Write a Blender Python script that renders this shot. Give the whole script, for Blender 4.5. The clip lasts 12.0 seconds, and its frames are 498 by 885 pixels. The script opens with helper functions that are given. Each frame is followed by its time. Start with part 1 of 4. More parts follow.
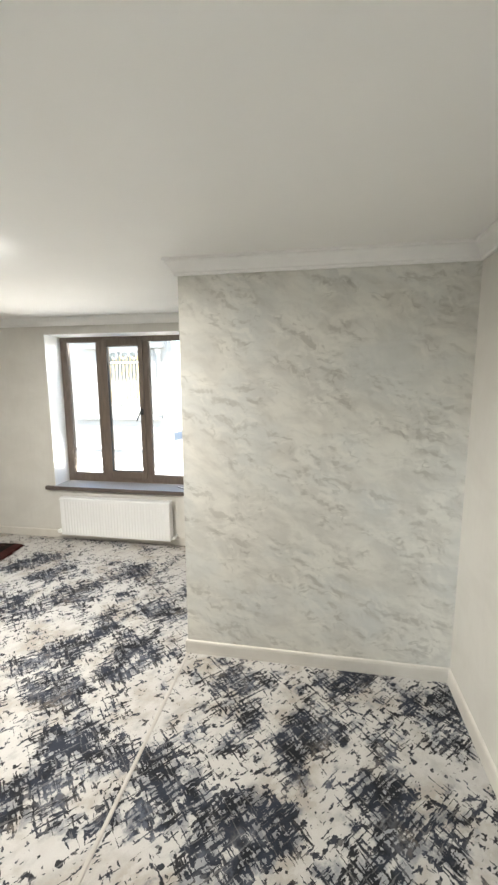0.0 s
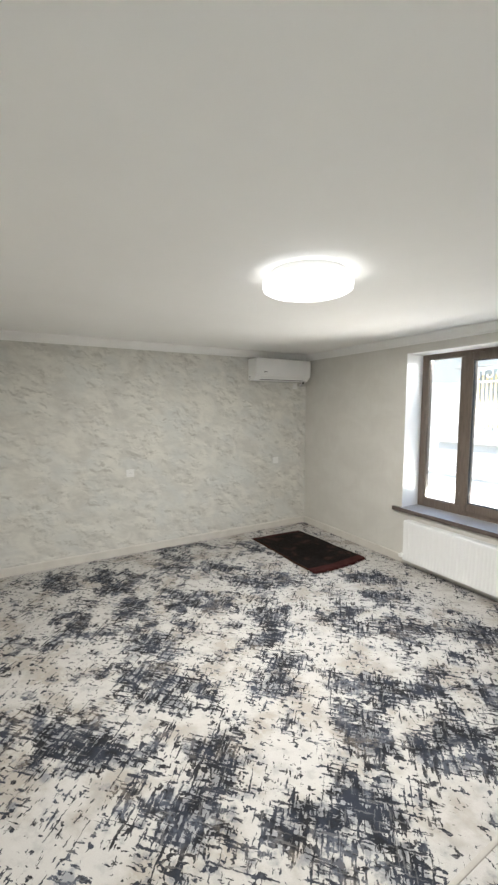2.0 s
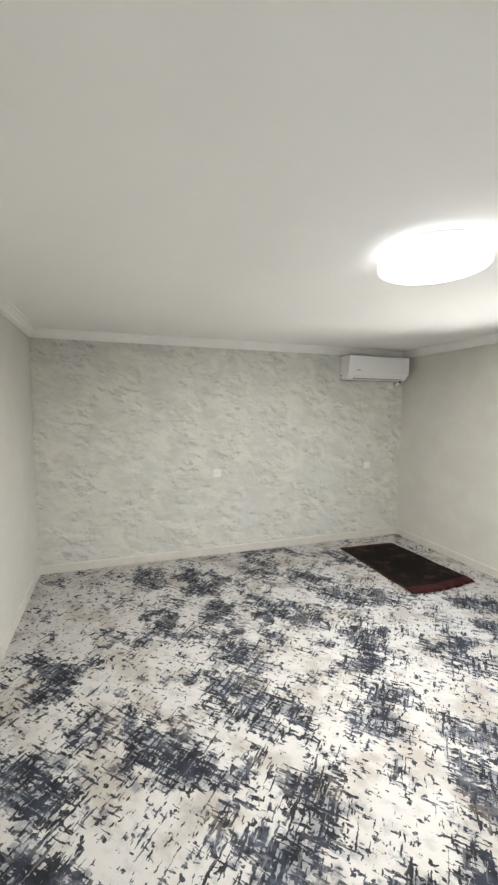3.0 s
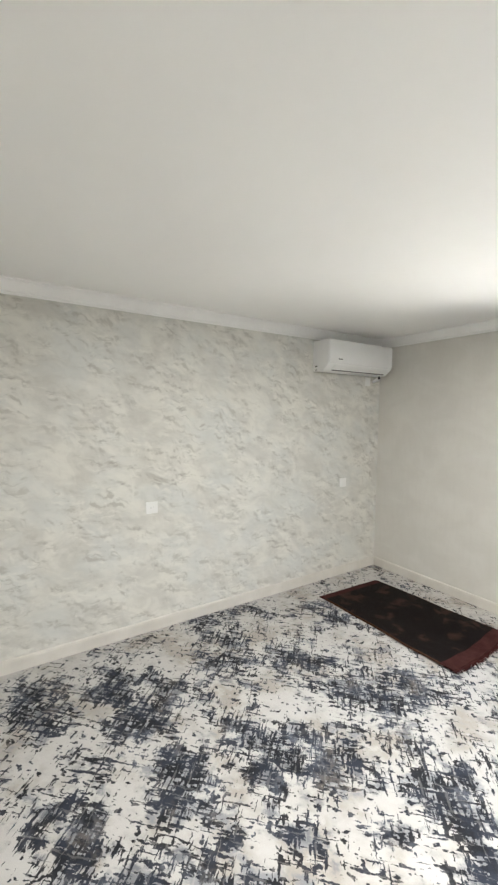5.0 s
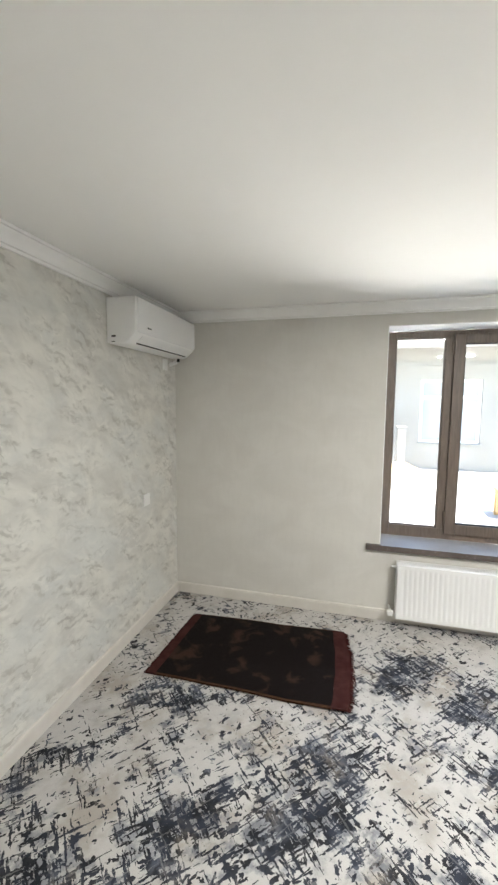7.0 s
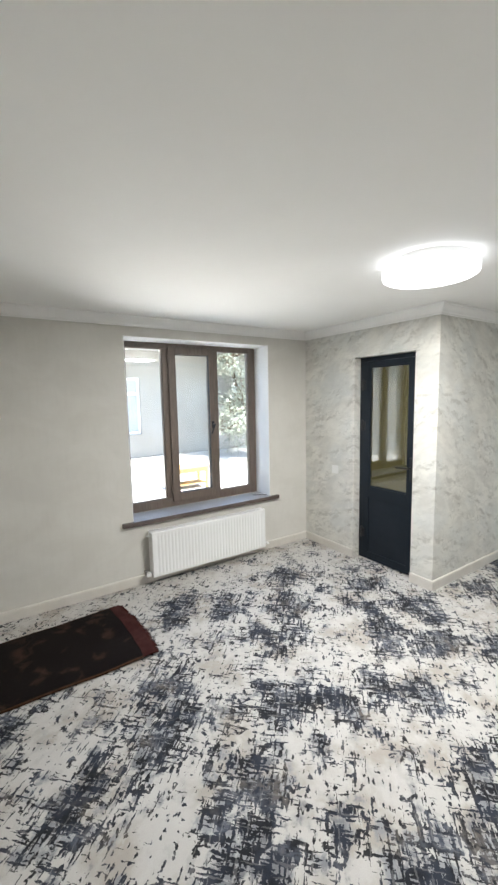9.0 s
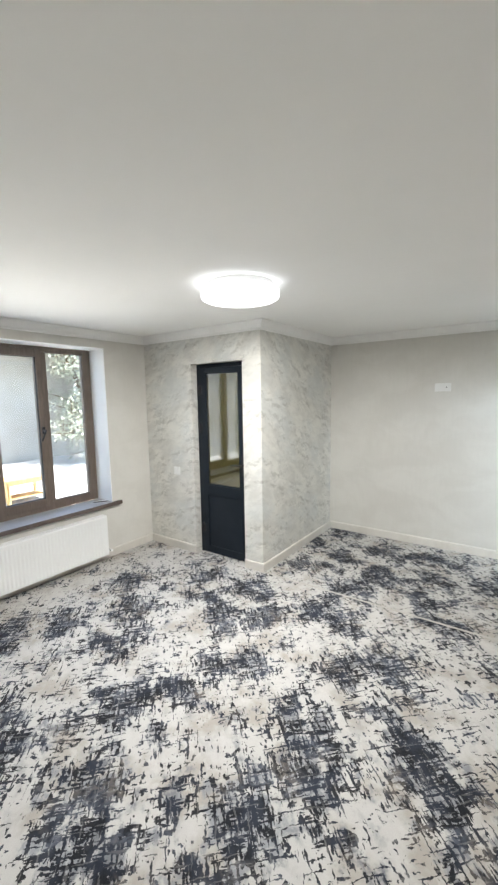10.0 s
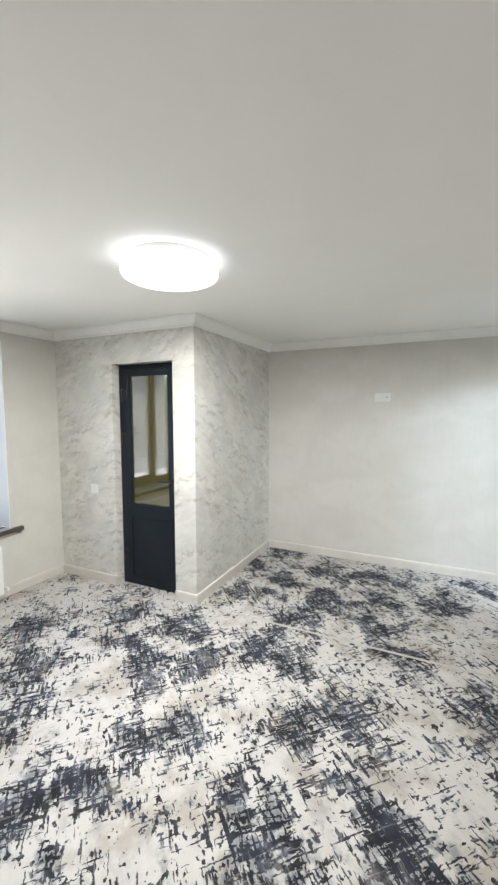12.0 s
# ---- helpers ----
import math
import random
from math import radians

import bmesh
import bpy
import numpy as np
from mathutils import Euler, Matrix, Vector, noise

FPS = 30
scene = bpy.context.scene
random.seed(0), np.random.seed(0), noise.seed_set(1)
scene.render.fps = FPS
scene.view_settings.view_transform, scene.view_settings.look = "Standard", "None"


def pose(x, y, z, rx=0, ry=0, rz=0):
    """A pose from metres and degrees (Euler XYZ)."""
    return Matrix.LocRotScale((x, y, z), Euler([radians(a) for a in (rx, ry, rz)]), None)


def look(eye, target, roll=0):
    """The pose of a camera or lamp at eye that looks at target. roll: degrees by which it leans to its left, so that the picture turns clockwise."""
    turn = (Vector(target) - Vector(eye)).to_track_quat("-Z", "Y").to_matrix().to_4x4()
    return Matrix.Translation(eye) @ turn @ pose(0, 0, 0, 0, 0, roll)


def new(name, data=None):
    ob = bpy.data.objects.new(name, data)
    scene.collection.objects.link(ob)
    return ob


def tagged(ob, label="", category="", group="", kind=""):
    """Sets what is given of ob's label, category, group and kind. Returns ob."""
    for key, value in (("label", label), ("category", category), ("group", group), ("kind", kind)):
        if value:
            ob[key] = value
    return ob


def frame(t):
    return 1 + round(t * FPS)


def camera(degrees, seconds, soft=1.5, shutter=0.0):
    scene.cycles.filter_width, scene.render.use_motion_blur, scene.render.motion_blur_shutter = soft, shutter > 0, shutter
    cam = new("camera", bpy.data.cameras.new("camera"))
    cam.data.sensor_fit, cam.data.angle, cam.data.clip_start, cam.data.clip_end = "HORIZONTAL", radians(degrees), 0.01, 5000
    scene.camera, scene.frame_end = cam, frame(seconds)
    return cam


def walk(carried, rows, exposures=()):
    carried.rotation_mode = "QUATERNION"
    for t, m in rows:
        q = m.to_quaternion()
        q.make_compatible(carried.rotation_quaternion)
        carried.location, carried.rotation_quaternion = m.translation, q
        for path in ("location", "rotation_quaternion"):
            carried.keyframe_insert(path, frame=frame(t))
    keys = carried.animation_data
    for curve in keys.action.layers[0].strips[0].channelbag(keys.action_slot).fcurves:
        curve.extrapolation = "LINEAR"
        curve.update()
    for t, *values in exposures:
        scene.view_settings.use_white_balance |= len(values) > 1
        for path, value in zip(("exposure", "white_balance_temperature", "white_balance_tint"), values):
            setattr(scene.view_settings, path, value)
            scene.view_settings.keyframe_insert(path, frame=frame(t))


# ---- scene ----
cam = camera(64.8, 12.0, 2.5)

EXPOSURE = 3.46
GAIN = [(0.0, 0.12, 6800), (1.5, -0.03, 6620), (2.5, 0.08, 6520), (4.5, 0.40, 6440), (5.5, 0.40, 6450), (6.5, 0.24, 6500), (8.5, 0.06, 6350), (9.2, -0.03, 6330), (10.5, 0.05, 6340), (12.0, 0.05, 6350)]  # the camera's own gain, in stops, and its white balance
PATH = [
    (0, (4.527, -3.812, 1.717), (4.190, -1.863, 1.417), -0.2),
    (0.5, (4.450, -3.656, 1.752), (3.703, -1.821, 1.473), -0.5),
    (1, (4.456, -3.581, 1.757), (3.296, -1.970, 1.512), -0.5),
    (1.5, (4.472, -3.526, 1.700), (2.979, -2.210, 1.499), -0.3),
    (2, (4.454, -3.504, 1.687), (2.730, -2.508, 1.501), -0.0),
    (2.5, (4.404, -3.520, 1.672), (2.548, -2.797, 1.497), 0.3),
    (2.7, (4.357, -3.540, 1.665), (2.471, -2.899, 1.490), 0.4),
    (4.3, (3.282, -3.514, 1.651), (1.433, -2.768, 1.495), 0.7),
    (4.5, (3.151, -3.456, 1.644), (1.333, -2.636, 1.49), 0.5),
    (5, (2.757, -3.421, 1.628), (1.083, -2.337, 1.478), 0.6),
    (5.5, (2.389, -3.282, 1.62), (0.933, -1.92, 1.457), 0.7),
    (6, (2.024, -3.191, 1.638), (0.846, -1.585, 1.454), 0.9),
    (6.5, (1.733, -3.122, 1.638), (0.867, -1.328, 1.458), 0.7),
    (6.7, (1.63, -3.066, 1.648), (0.897, -1.215, 1.467), 0.6),
    (8.3, (0.846, -3.21, 1.673), (1.426, -1.311, 1.435), -0.1),
    (8.5, (0.784, -3.269, 1.662), (1.525, -1.425, 1.435), -0.6),
    (9, (0.685, -3.427, 1.683), (1.779, -1.769, 1.455), -1.2),
    (9.5, (0.689, -3.551, 1.676), (2.074, -2.126, 1.454), -1.2),
    (10, (0.699, -3.633, 1.711), (2.315, -2.477, 1.475), -1.0),
    (10.5, (0.694, -3.635, 1.696), (2.468, -2.738, 1.473), -0.6),
    (11, (0.742, -3.615, 1.668), (2.588, -2.874, 1.462), -0.1),
    (11.5, (0.889, -3.523, 1.663), (2.747, -2.81, 1.462), -0.1),
    (12, (1.045, -3.376, 1.633), (2.845, -2.519, 1.471), -0.1),
]
walk(cam, [(t, look(eye, target, roll)) for t, eye, target, roll in PATH], [(t, EXPOSURE + stops, kelvin, 10.0) for t, stops, kelvin in GAIN])

# ---- plan: origin in the corner below the air conditioner; x east, y north ----
XE, XB, YB, YS, H = 5.317, 3.742, -1.602, -4.29, 2.392
WX0, WX1, WZ0, WZ1 = 1.69, 3.205, 0.60, 2.222      # window opening
DY0, DY1, DZ = -1.388, -0.72, 2.05                 # dark door in the partition
HX0, HX1, HZ = 4.49, 5.12, 2.06                    # doorway to the hall
GROUND = -0.35

# ---- world and light ----
SUN_EL, SUN_AZ = 64.0, 148.0                       # degrees; azimuth clockwise from north
world = bpy.data.worlds.new("sky")
scene.world = world
world.use_nodes = True
wn = world.node_tree
sky = wn.nodes.new("ShaderNodeTexSky")
sky.sky_type = "NISHITA"
sky.sun_disc = False
sky.sun_elevation = radians(SUN_EL)
sky.sun_rotation = radians(SUN_AZ)
wn.links.new(sky.outputs[0], wn.nodes["Background"].inputs[0])
wn.nodes["Background"].inputs[1].default_value = 0.09

sun = new("sun", bpy.data.lights.new("sun", "SUN"))
sun.data.energy, sun.data.angle, sun.data.color = 2.3, radians(0.6), (1.0, 0.95, 0.88)
toward = Vector((math.sin(radians(SUN_AZ)) * math.cos(radians(SUN_EL)), math.cos(radians(SUN_AZ)) * math.cos(radians(SUN_EL)), math.sin(radians(SUN_EL))))
sun.matrix_world = look(toward * 30, (0, 0, 0))

# daylight in the opening of the hall's window
hall_day = new("hall_area_light", bpy.data.lights.new("hall_area_light", "AREA"))
hall_day.data.shape, hall_day.data.size, hall_day.data.size_y = "RECTANGLE", 0.30, 0.40
hall_day.data.energy, hall_day.data.color = 4.2, (0.76, 0.91, 1.0)
hall_day.matrix_world = look((3.47, -6.15, 2.60), (4.85, -4.4, 1.3))
# added fill lamp in front of the hall's solid south wall, where no window is
hall_fill = new("hall_area_light", bpy.data.lights.new("hall_area_light", "AREA"))
hall_fill.data.shape, hall_fill.data.size, hall_fill.data.size_y = "RECTANGLE", 1.3, 0.7
hall_fill.data.energy, hall_fill.data.color = 13.0, (0.80, 0.91, 1.0)
hall_fill.matrix_world = look((4.05, -6.80, 2.45), (4.75, -4.4, 1.2))


# added fill strips hidden behind the window's head and foot: extra skylight from above, extra yard bounce from below
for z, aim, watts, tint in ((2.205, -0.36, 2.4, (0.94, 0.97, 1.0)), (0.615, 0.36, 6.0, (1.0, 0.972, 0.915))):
    strip = new("window_fill_light", bpy.data.lights.new("window_fill_light", "AREA"))
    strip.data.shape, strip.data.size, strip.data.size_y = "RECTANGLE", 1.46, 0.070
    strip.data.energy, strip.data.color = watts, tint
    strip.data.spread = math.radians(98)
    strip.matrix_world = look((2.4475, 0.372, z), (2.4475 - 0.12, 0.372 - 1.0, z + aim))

# the ceiling lamp's own light, just under its diffuser
lamp_light = new("ceiling_lamp_light", bpy.data.lights.new("ceiling_lamp_light", "AREA"))
lamp_light.data.shape, lamp_light.data.size = "DISK", 0.44
lamp_light.data.energy, lamp_light.data.color = 6.8, (1.0, 0.982, 0.935)
lamp_light.matrix_world = look((2.722, -2.138, H - 0.100), (2.722, -2.138, 0.0))


# ---- materials ----
class Nodes:
    """A node material with short calls."""

    def __init__(self, name):
        self.mat = bpy.data.materials.new(name)
        self.mat.use_nodes = True
        self.t = self.mat.node_tree
        self.bsdf = self.t.nodes["Principled BSDF"]

    def add(self, kind, **sets):
        n = self.t.nodes.new(kind)
        for k, v in sets.items():
            n.inputs[k.replace("_", " ")].default_value = v
        return n

    def link(self, a, b):
        self.t.links.new(a, b)

    def math(self, op, a, b=0.0, c=None):
        n = self.t.nodes.new("ShaderNodeMath")
        n.operation = op
        for i, v in enumerate((a, b) if c is None else (a, b, c)):
            if isinstance(v, (int, float)):
                n.inputs[i].default_value = v
            else:
                self.link(v, n.inputs[i])
        return n.outputs[0]

    def place(self):
        g = self.add("ShaderNodeNewGeometry")
        s = self.add("ShaderNodeSeparateXYZ")
        self.link(g.outputs["Position"], s.inputs[0])
        return s.outputs

    def vec(self, x, y, z=0.0):
        n = self.add("ShaderNodeCombineXYZ")
        for i, v in enumerate((x, y, z)):
            if isinstance(v, (int, float)):
                n.inputs[i].default_value = v
            else:
                self.link(v, n.inputs[i])
        return n.outputs[0]

    def noise(self, vector=None, scale=5.0, detail=2.0, rough=0.5, distortion=0.0, w=None):
        n = self.add("ShaderNodeTexNoise", Scale=scale, Detail=detail, Roughness=rough, Distortion=distortion)
        if w is not None:
            n.noise_dimensions = "4D"
            self.link(w, n.inputs["W"])
        if vector is None:
            vector = self.add("ShaderNodeNewGeometry").outputs["Position"]
        self.link(vector, n.inputs["Vector"])
        return n.outputs["Fac"]

    def ramp(self, fac, lo, hi, a=0.0, b=1.0):
        n = self.add("ShaderNodeMapRange")
        n.interpolation_type = "SMOOTHSTEP"
        n.inputs["From Min"].default_value, n.inputs["From Max"].default_value = lo, hi
        n.inputs["To Min"].default_value, n.inputs["To Max"].default_value = a, b
        self.link(fac, n.inputs["Value"])
        return n.outputs["Result"]

    def mix(self, fac, a, b):
        n = self.t.nodes.new("ShaderNodeMix")
        n.data_type = "RGBA"
        for i, v in ((0, fac), (6, a), (7, b)):
            if isinstance(v, (int, float)):
                n.inputs[i].default_value = v
            elif isinstance(v, tuple):
                n.inputs[i].default_value = (*v, 1)
            else:
                self.link(v, n.inputs[i])
        return n.outputs[2]

    def bump(self, height, strength=0.2, distance=0.01):
        n = self.add("ShaderNodeBump", Strength=strength, Distance=distance)
        self.link(height, n.inputs["Height"])
        self.link(n.outputs[0], self.bsdf.inputs["Normal"])

    def finish(self, color, rough=0.5, metal=0.0, spec=0.5):
        for key, v in (("Base Color", color), ("Roughness", rough), ("Metallic", metal), ("Specular IOR Level", spec)):
            s = self.bsdf.inputs[key]
            if isinstance(v, tuple):
                s.default_value = (*v, 1)
            elif isinstance(v, (int, float)):
                s.default_value = v
            else:
                self.link(v, s)
        return self.mat


def painted(name, a, b, rough=0.5, scale=3.0, grain=180.0, strength=0.08, spec=0.4, metal=0.0):
    """Paint, plaster, enamel or plastic: soft patches of two near colours and a fine grain."""
    m = Nodes(name)
    patch = m.ramp(m.noise(scale=scale, detail=4, rough=0.6), 0.32, 0.68)
    fine = m.noise(scale=grain, detail=2)
    m.bump(fine, strength, 0.002)
    return m.finish(m.mix(patch, a, b), m.ramp(fine, 0.2, 0.8, rough - 0.05, rough + 0.07), metal, spec)


def plain_wall():
    """Matt vinyl paper: warm pale grey, faint vertical brush marks and clouds."""
    m = Nodes("plain_wallpaper")
    x, y, z = m.place()
    s = m.math("ADD", x, y)
    brush = m.noise(m.vec(m.math("MULTIPLY", s, 30.0), m.math("MULTIPLY", z, 5.0)), 1.0, 4, 0.65)
    cloud = m.noise(m.vec(m.math("MULTIPLY", s, 2.4), m.math("MULTIPLY", z, 3.6)), 1.0, 5, 0.62, 0.7)
    c = m.mix(m.ramp(cloud, 0.35, 0.68), (0.625, 0.605, 0.56), (0.665, 0.647, 0.602))
    c = m.mix(m.ramp(brush, 0.4, 0.75, 0.0, 0.14), c, (0.53, 0.51, 0.47))
    m.bump(m.math("ADD", brush, m.math("MULTIPLY", m.noise(scale=260.0, detail=2), 0.4)), 0.10, 0.004)
    return m.finish(c, 0.55, 0.0, 0.35)


def marble_wall():
    """Marble-look paper: calm clouds crossed by falling bands of crumpled relief with broken dark veins; the print repeats in every drop."""
    m = Nodes("marble_wallpaper")
    x, y, z = m.place()
    s = m.math("ADD", x, y)
    wide, high = 0.53, 0.64
    fall = m.math("MULTIPLY_ADD", s, 0.604, z)
    turn_a = m.math("MULTIPLY", s, math.tau / wide)
    turn_b = m.math("MULTIPLY", fall, math.tau / high)

    def print_noise(a, b, along, across, shift, detail, rough, distortion=0.0):
        """Noise that repeats with the print; along and across set how stretched it is."""
        ra, rb = along * wide / math.tau, across * high / math.tau
        v = m.vec(m.math("MULTIPLY_ADD", m.math("COSINE", a), ra, shift), m.math("MULTIPLY", m.math("SINE", a), ra), m.math("MULTIPLY", m.math("COSINE", b), rb))
        return m.noise(v, 1.0, detail, rough, distortion, m.math("MULTIPLY_ADD", m.math("SINE", b), rb, shift * 1.7))

    # crumpled lumps, their relief shading put into the colour (pale above, dark below), lie flatter than the bands that
    # they stand in
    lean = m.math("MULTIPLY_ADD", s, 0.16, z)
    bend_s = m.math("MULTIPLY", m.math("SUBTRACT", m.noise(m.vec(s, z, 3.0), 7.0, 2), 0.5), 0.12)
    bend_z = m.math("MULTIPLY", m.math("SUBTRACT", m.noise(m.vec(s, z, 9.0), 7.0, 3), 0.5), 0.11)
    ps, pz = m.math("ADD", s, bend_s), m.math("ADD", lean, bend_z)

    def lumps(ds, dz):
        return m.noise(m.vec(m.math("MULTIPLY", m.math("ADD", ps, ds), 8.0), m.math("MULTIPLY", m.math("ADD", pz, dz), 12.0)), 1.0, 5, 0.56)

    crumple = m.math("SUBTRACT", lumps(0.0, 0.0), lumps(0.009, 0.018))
    zone = m.ramp(print_noise(turn_a, turn_b, 6.0, 7.0, 33.0, 2, 0.5), 0.42, 0.58, 0.25, 1.0)
    wear = m.ramp(m.noise(m.vec(m.math("MULTIPLY", s, 0.9), z), 1.3, 2, 0.5), 0.35, 0.62, 0.7, 1.0)
    zone = m.math("MULTIPLY", zone, wear)
    ridge = m.math("ABSOLUTE", m.math("SUBTRACT", m.noise(m.vec(m.math("MULTIPLY", ps, 4.5), m.math("MULTIPLY", pz, 8.5), 4.0), 1.0, 3, 0.55), 0.5))
    breaks = print_noise(turn_a, turn_b, 13.0, 13.0, 58.0, 2, 0.5)
    vein = m.math("MULTIPLY", m.ramp(ridge, 0.0, 0.030, 1.0, 0.0), m.ramp(breaks, 0.48, 0.60))
    cloud = m.noise(m.vec(m.math("MULTIPLY", s, 4.0), m.math("MULTIPLY", lean, 5.5)), 1.0, 5, 0.60, 0.8)
    tint = m.noise(m.vec(m.math("MULTIPLY", s, 2.2), m.math("MULTIPLY", lean, 2.8)), 1.0, 3, 0.55)
    c = m.mix(m.ramp(cloud, 0.36, 0.66), (0.575, 0.560, 0.518), (0.70, 0.683, 0.628))
    c = m.mix(m.ramp(tint, 0.42, 0.66, 0.0, 0.6), c, (0.60, 0.613, 0.595))
    # painted light on the lumps' upper side, then painted shade beneath them
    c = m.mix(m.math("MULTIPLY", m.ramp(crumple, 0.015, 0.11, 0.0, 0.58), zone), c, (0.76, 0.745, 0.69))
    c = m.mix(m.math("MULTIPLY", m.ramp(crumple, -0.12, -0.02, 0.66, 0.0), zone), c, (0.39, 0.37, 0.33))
    c = m.mix(m.math("MULTIPLY", m.math("MULTIPLY", vein, zone), 0.40), c, (0.26, 0.245, 0.212))
    m.bump(m.math("ADD", m.math("MULTIPLY", crumple, m.math("MULTIPLY", zone, 2.0)), m.math("MULTIPLY", m.noise(scale=220.0, detail=2), 0.15)), 0.2, 0.004)
    return m.finish(c, m.ramp(cloud, 0.3, 0.7, 0.52, 0.40), 0.0, 0.4)


def carpet():
    """Cut-pile carpet: cream ground with grey and beige washes, slate patches under navy-black hatching at 45 degrees to the walls, and loose flecks."""
    m = Nodes("carpet")
    x, y, z = m.place()
    u = m.math("MULTIPLY", m.math("ADD", x, y), 0.7071)
    v = m.math("MULTIPLY", m.math("SUBTRACT", y, x), 0.7071)
    flat = m.vec(u, v)
    at = m.t.nodes.new("ShaderNodeAttribute")
    at.attribute_name = "motif"

    def centred(n, gain):
        return m.math("MULTIPLY", m.math("SUBTRACT", n, 0.5), gain)

    def plus(*terms):
        total = terms[0]
        for term in terms[1:]:
            total = m.math("ADD", total, term)
        return total

    motif = plus(m.math("MULTIPLY_ADD", at.outputs["Fac"], 0.50, 0.20), centred(m.noise(flat, 5.0, 4, 0.60), 2.0), centred(m.noise(flat, 2.2, 2), 0.5))
    # ragged outlines: every mark is pushed about by a fine and a coarse jitter
    pu = plus(u, centred(m.noise(flat, 75.0, 2, 0.6), 0.012), centred(m.noise(flat, 8.0, 2), 0.022))
    pv = plus(v, centred(m.noise(m.vec(u, v, 4.0), 75.0, 2, 0.6), 0.012), centred(m.noise(m.vec(u, v, 4.0), 8.0, 2), 0.022))
    sway = centred(m.noise(m.vec(u, v, 6.0), 2.6, 2), 0.10)

    def strokes(p, q, shift, along, across, lo, hi, lean=None, detail=2):
        """Marks along p; the thicker the motif, the more of them."""
        n = m.noise(m.vec(m.math("MULTIPLY", p, along), m.math("MULTIPLY", q, across), shift), 1.0, detail, 0.55)
        n = n if lean is None else m.math("ADD", n, lean)
        return m.ramp(m.math("SUBTRACT", n, m.ramp(motif, -0.15, 0.85, lo, hi)), -0.004, 0.014)

    back = m.math("MULTIPLY", sway, -1.0)
    hatch = [strokes(pu, pv, 0.0, 5.5, 56.0, 0.730, 0.528, sway), strokes(pv, pu, 7.0, 5.5, 56.0, 0.730, 0.528, back),
             strokes(pu, pv, 3.0, 17.0, 50.0, 0.695, 0.552, sway), strokes(pv, pu, 9.0, 17.0, 50.0, 0.695, 0.552, back),
             strokes(pu, pv, 13.0, 8.0, 26.0, 0.740, 0.590, sway), strokes(pv, pu, 17.0, 8.0, 26.0, 0.740, 0.590, back)]
    fleck = strokes(pu, pv, 11.0, 20.0, 27.0, 0.642, 0.570)
    heart = m.ramp(plus(motif, centred(m.noise(m.vec(pu, pv, 2.0), 21.0, 3, 0.6), 3.0)), 1.04, 1.12)
    dark = m.math("MAXIMUM", fleck, heart)
    for h in hatch:
        dark = m.math("MAXIMUM", dark, h)
    combed = m.math("MAXIMUM", strokes(pu, pv, 23.0, 7.0, 66.0, 0.60, 0.62), strokes(pv, pu, 29.0, 7.0, 66.0, 0.60, 0.62))
    dark = m.math("MULTIPLY", dark, m.math("MULTIPLY_ADD", combed, -0.22, 1.0))

    tone = m.noise(flat, 3.4, 4, 0.6)
    cloud = m.noise(m.vec(m.math("MULTIPLY", pu, 10.0), m.math("MULTIPLY", pv, 13.0), 2.0), 1.0, 4, 0.62)
    ground = m.mix(m.ramp(tone, 0.46, 0.64, 0.0, 0.8), (0.520, 0.505, 0.484), (0.36, 0.322, 0.28))
    ground = m.mix(m.ramp(cloud, 0.50, 0.66, 0.0, 0.5), ground, (0.36, 0.35, 0.338))
    ground = m.mix(m.ramp(cloud, 0.34, 0.46, 0.6, 0.0), ground, (0.55, 0.537, 0.517))
    wash = m.math("MULTIPLY", m.ramp(plus(motif, centred(cloud, 1.6)), 0.36, 0.66), m.math("MULTIPLY_ADD", combed, -0.35, 0.85))
    slate = m.mix(m.ramp(m.noise(flat, 4.3, 3, 0.6), 0.42, 0.58), (0.095, 0.108, 0.134), (0.225, 0.240, 0.265))
    ground = m.mix(m.math("MULTIPLY", wash, 0.85), ground, slate)
    ink = m.mix(m.ramp(m.noise(flat, 9.0, 3), 0.40, 0.62), (0.004, 0.005, 0.009), (0.020, 0.026, 0.042))
    faded = m.math("MULTIPLY", m.ramp(m.noise(m.vec(u, v, 3.0), 5.0, 3, 0.6), 0.50, 0.64, 0.0, 0.75), m.ramp(m.noise(m.vec(u, v, 8.0), 34.0, 2, 0.6), 0.36, 0.56))
    ink = m.mix(faded, ink, m.mix(m.ramp(tone, 0.44, 0.60), (0.115, 0.130, 0.165), (0.16, 0.14, 0.12)))
    c = m.mix(m.math("MULTIPLY", dark, 0.96), ground, ink)
    pile = m.noise(flat, 420.0, 2)
    c = m.mix(m.ramp(pile, 0.3, 0.7, 0.0, 0.14), c, (0.10, 0.097, 0.092))
    m.bump(m.math("SUBTRACT", pile, m.math("MULTIPLY", dark, 0.4)), 0.35, 0.004)
    m.bsdf.inputs["Sheen Weight"].default_value = 0.02
    return m.finish(c, 0.95, 0.0, 0.1)


def rug_pile():
    m = Nodes("rug_pile")
    n = m.noise(scale=7.5, detail=3, rough=0.55, distortion=0.5)
    fine = m.noise(scale=300.0, detail=2)
    c = m.mix(m.ramp(n, 0.53, 0.68), (0.004, 0.0022, 0.002), (0.034, 0.018, 0.012))
    c = m.mix(m.ramp(fine, 0.3, 0.8, 0.0, 0.25), c, (0.016, 0.008, 0.006))
    m.bump(fine, 0.5, 0.004)
    return m.finish(c, 0.85, 0.0, 0.15)


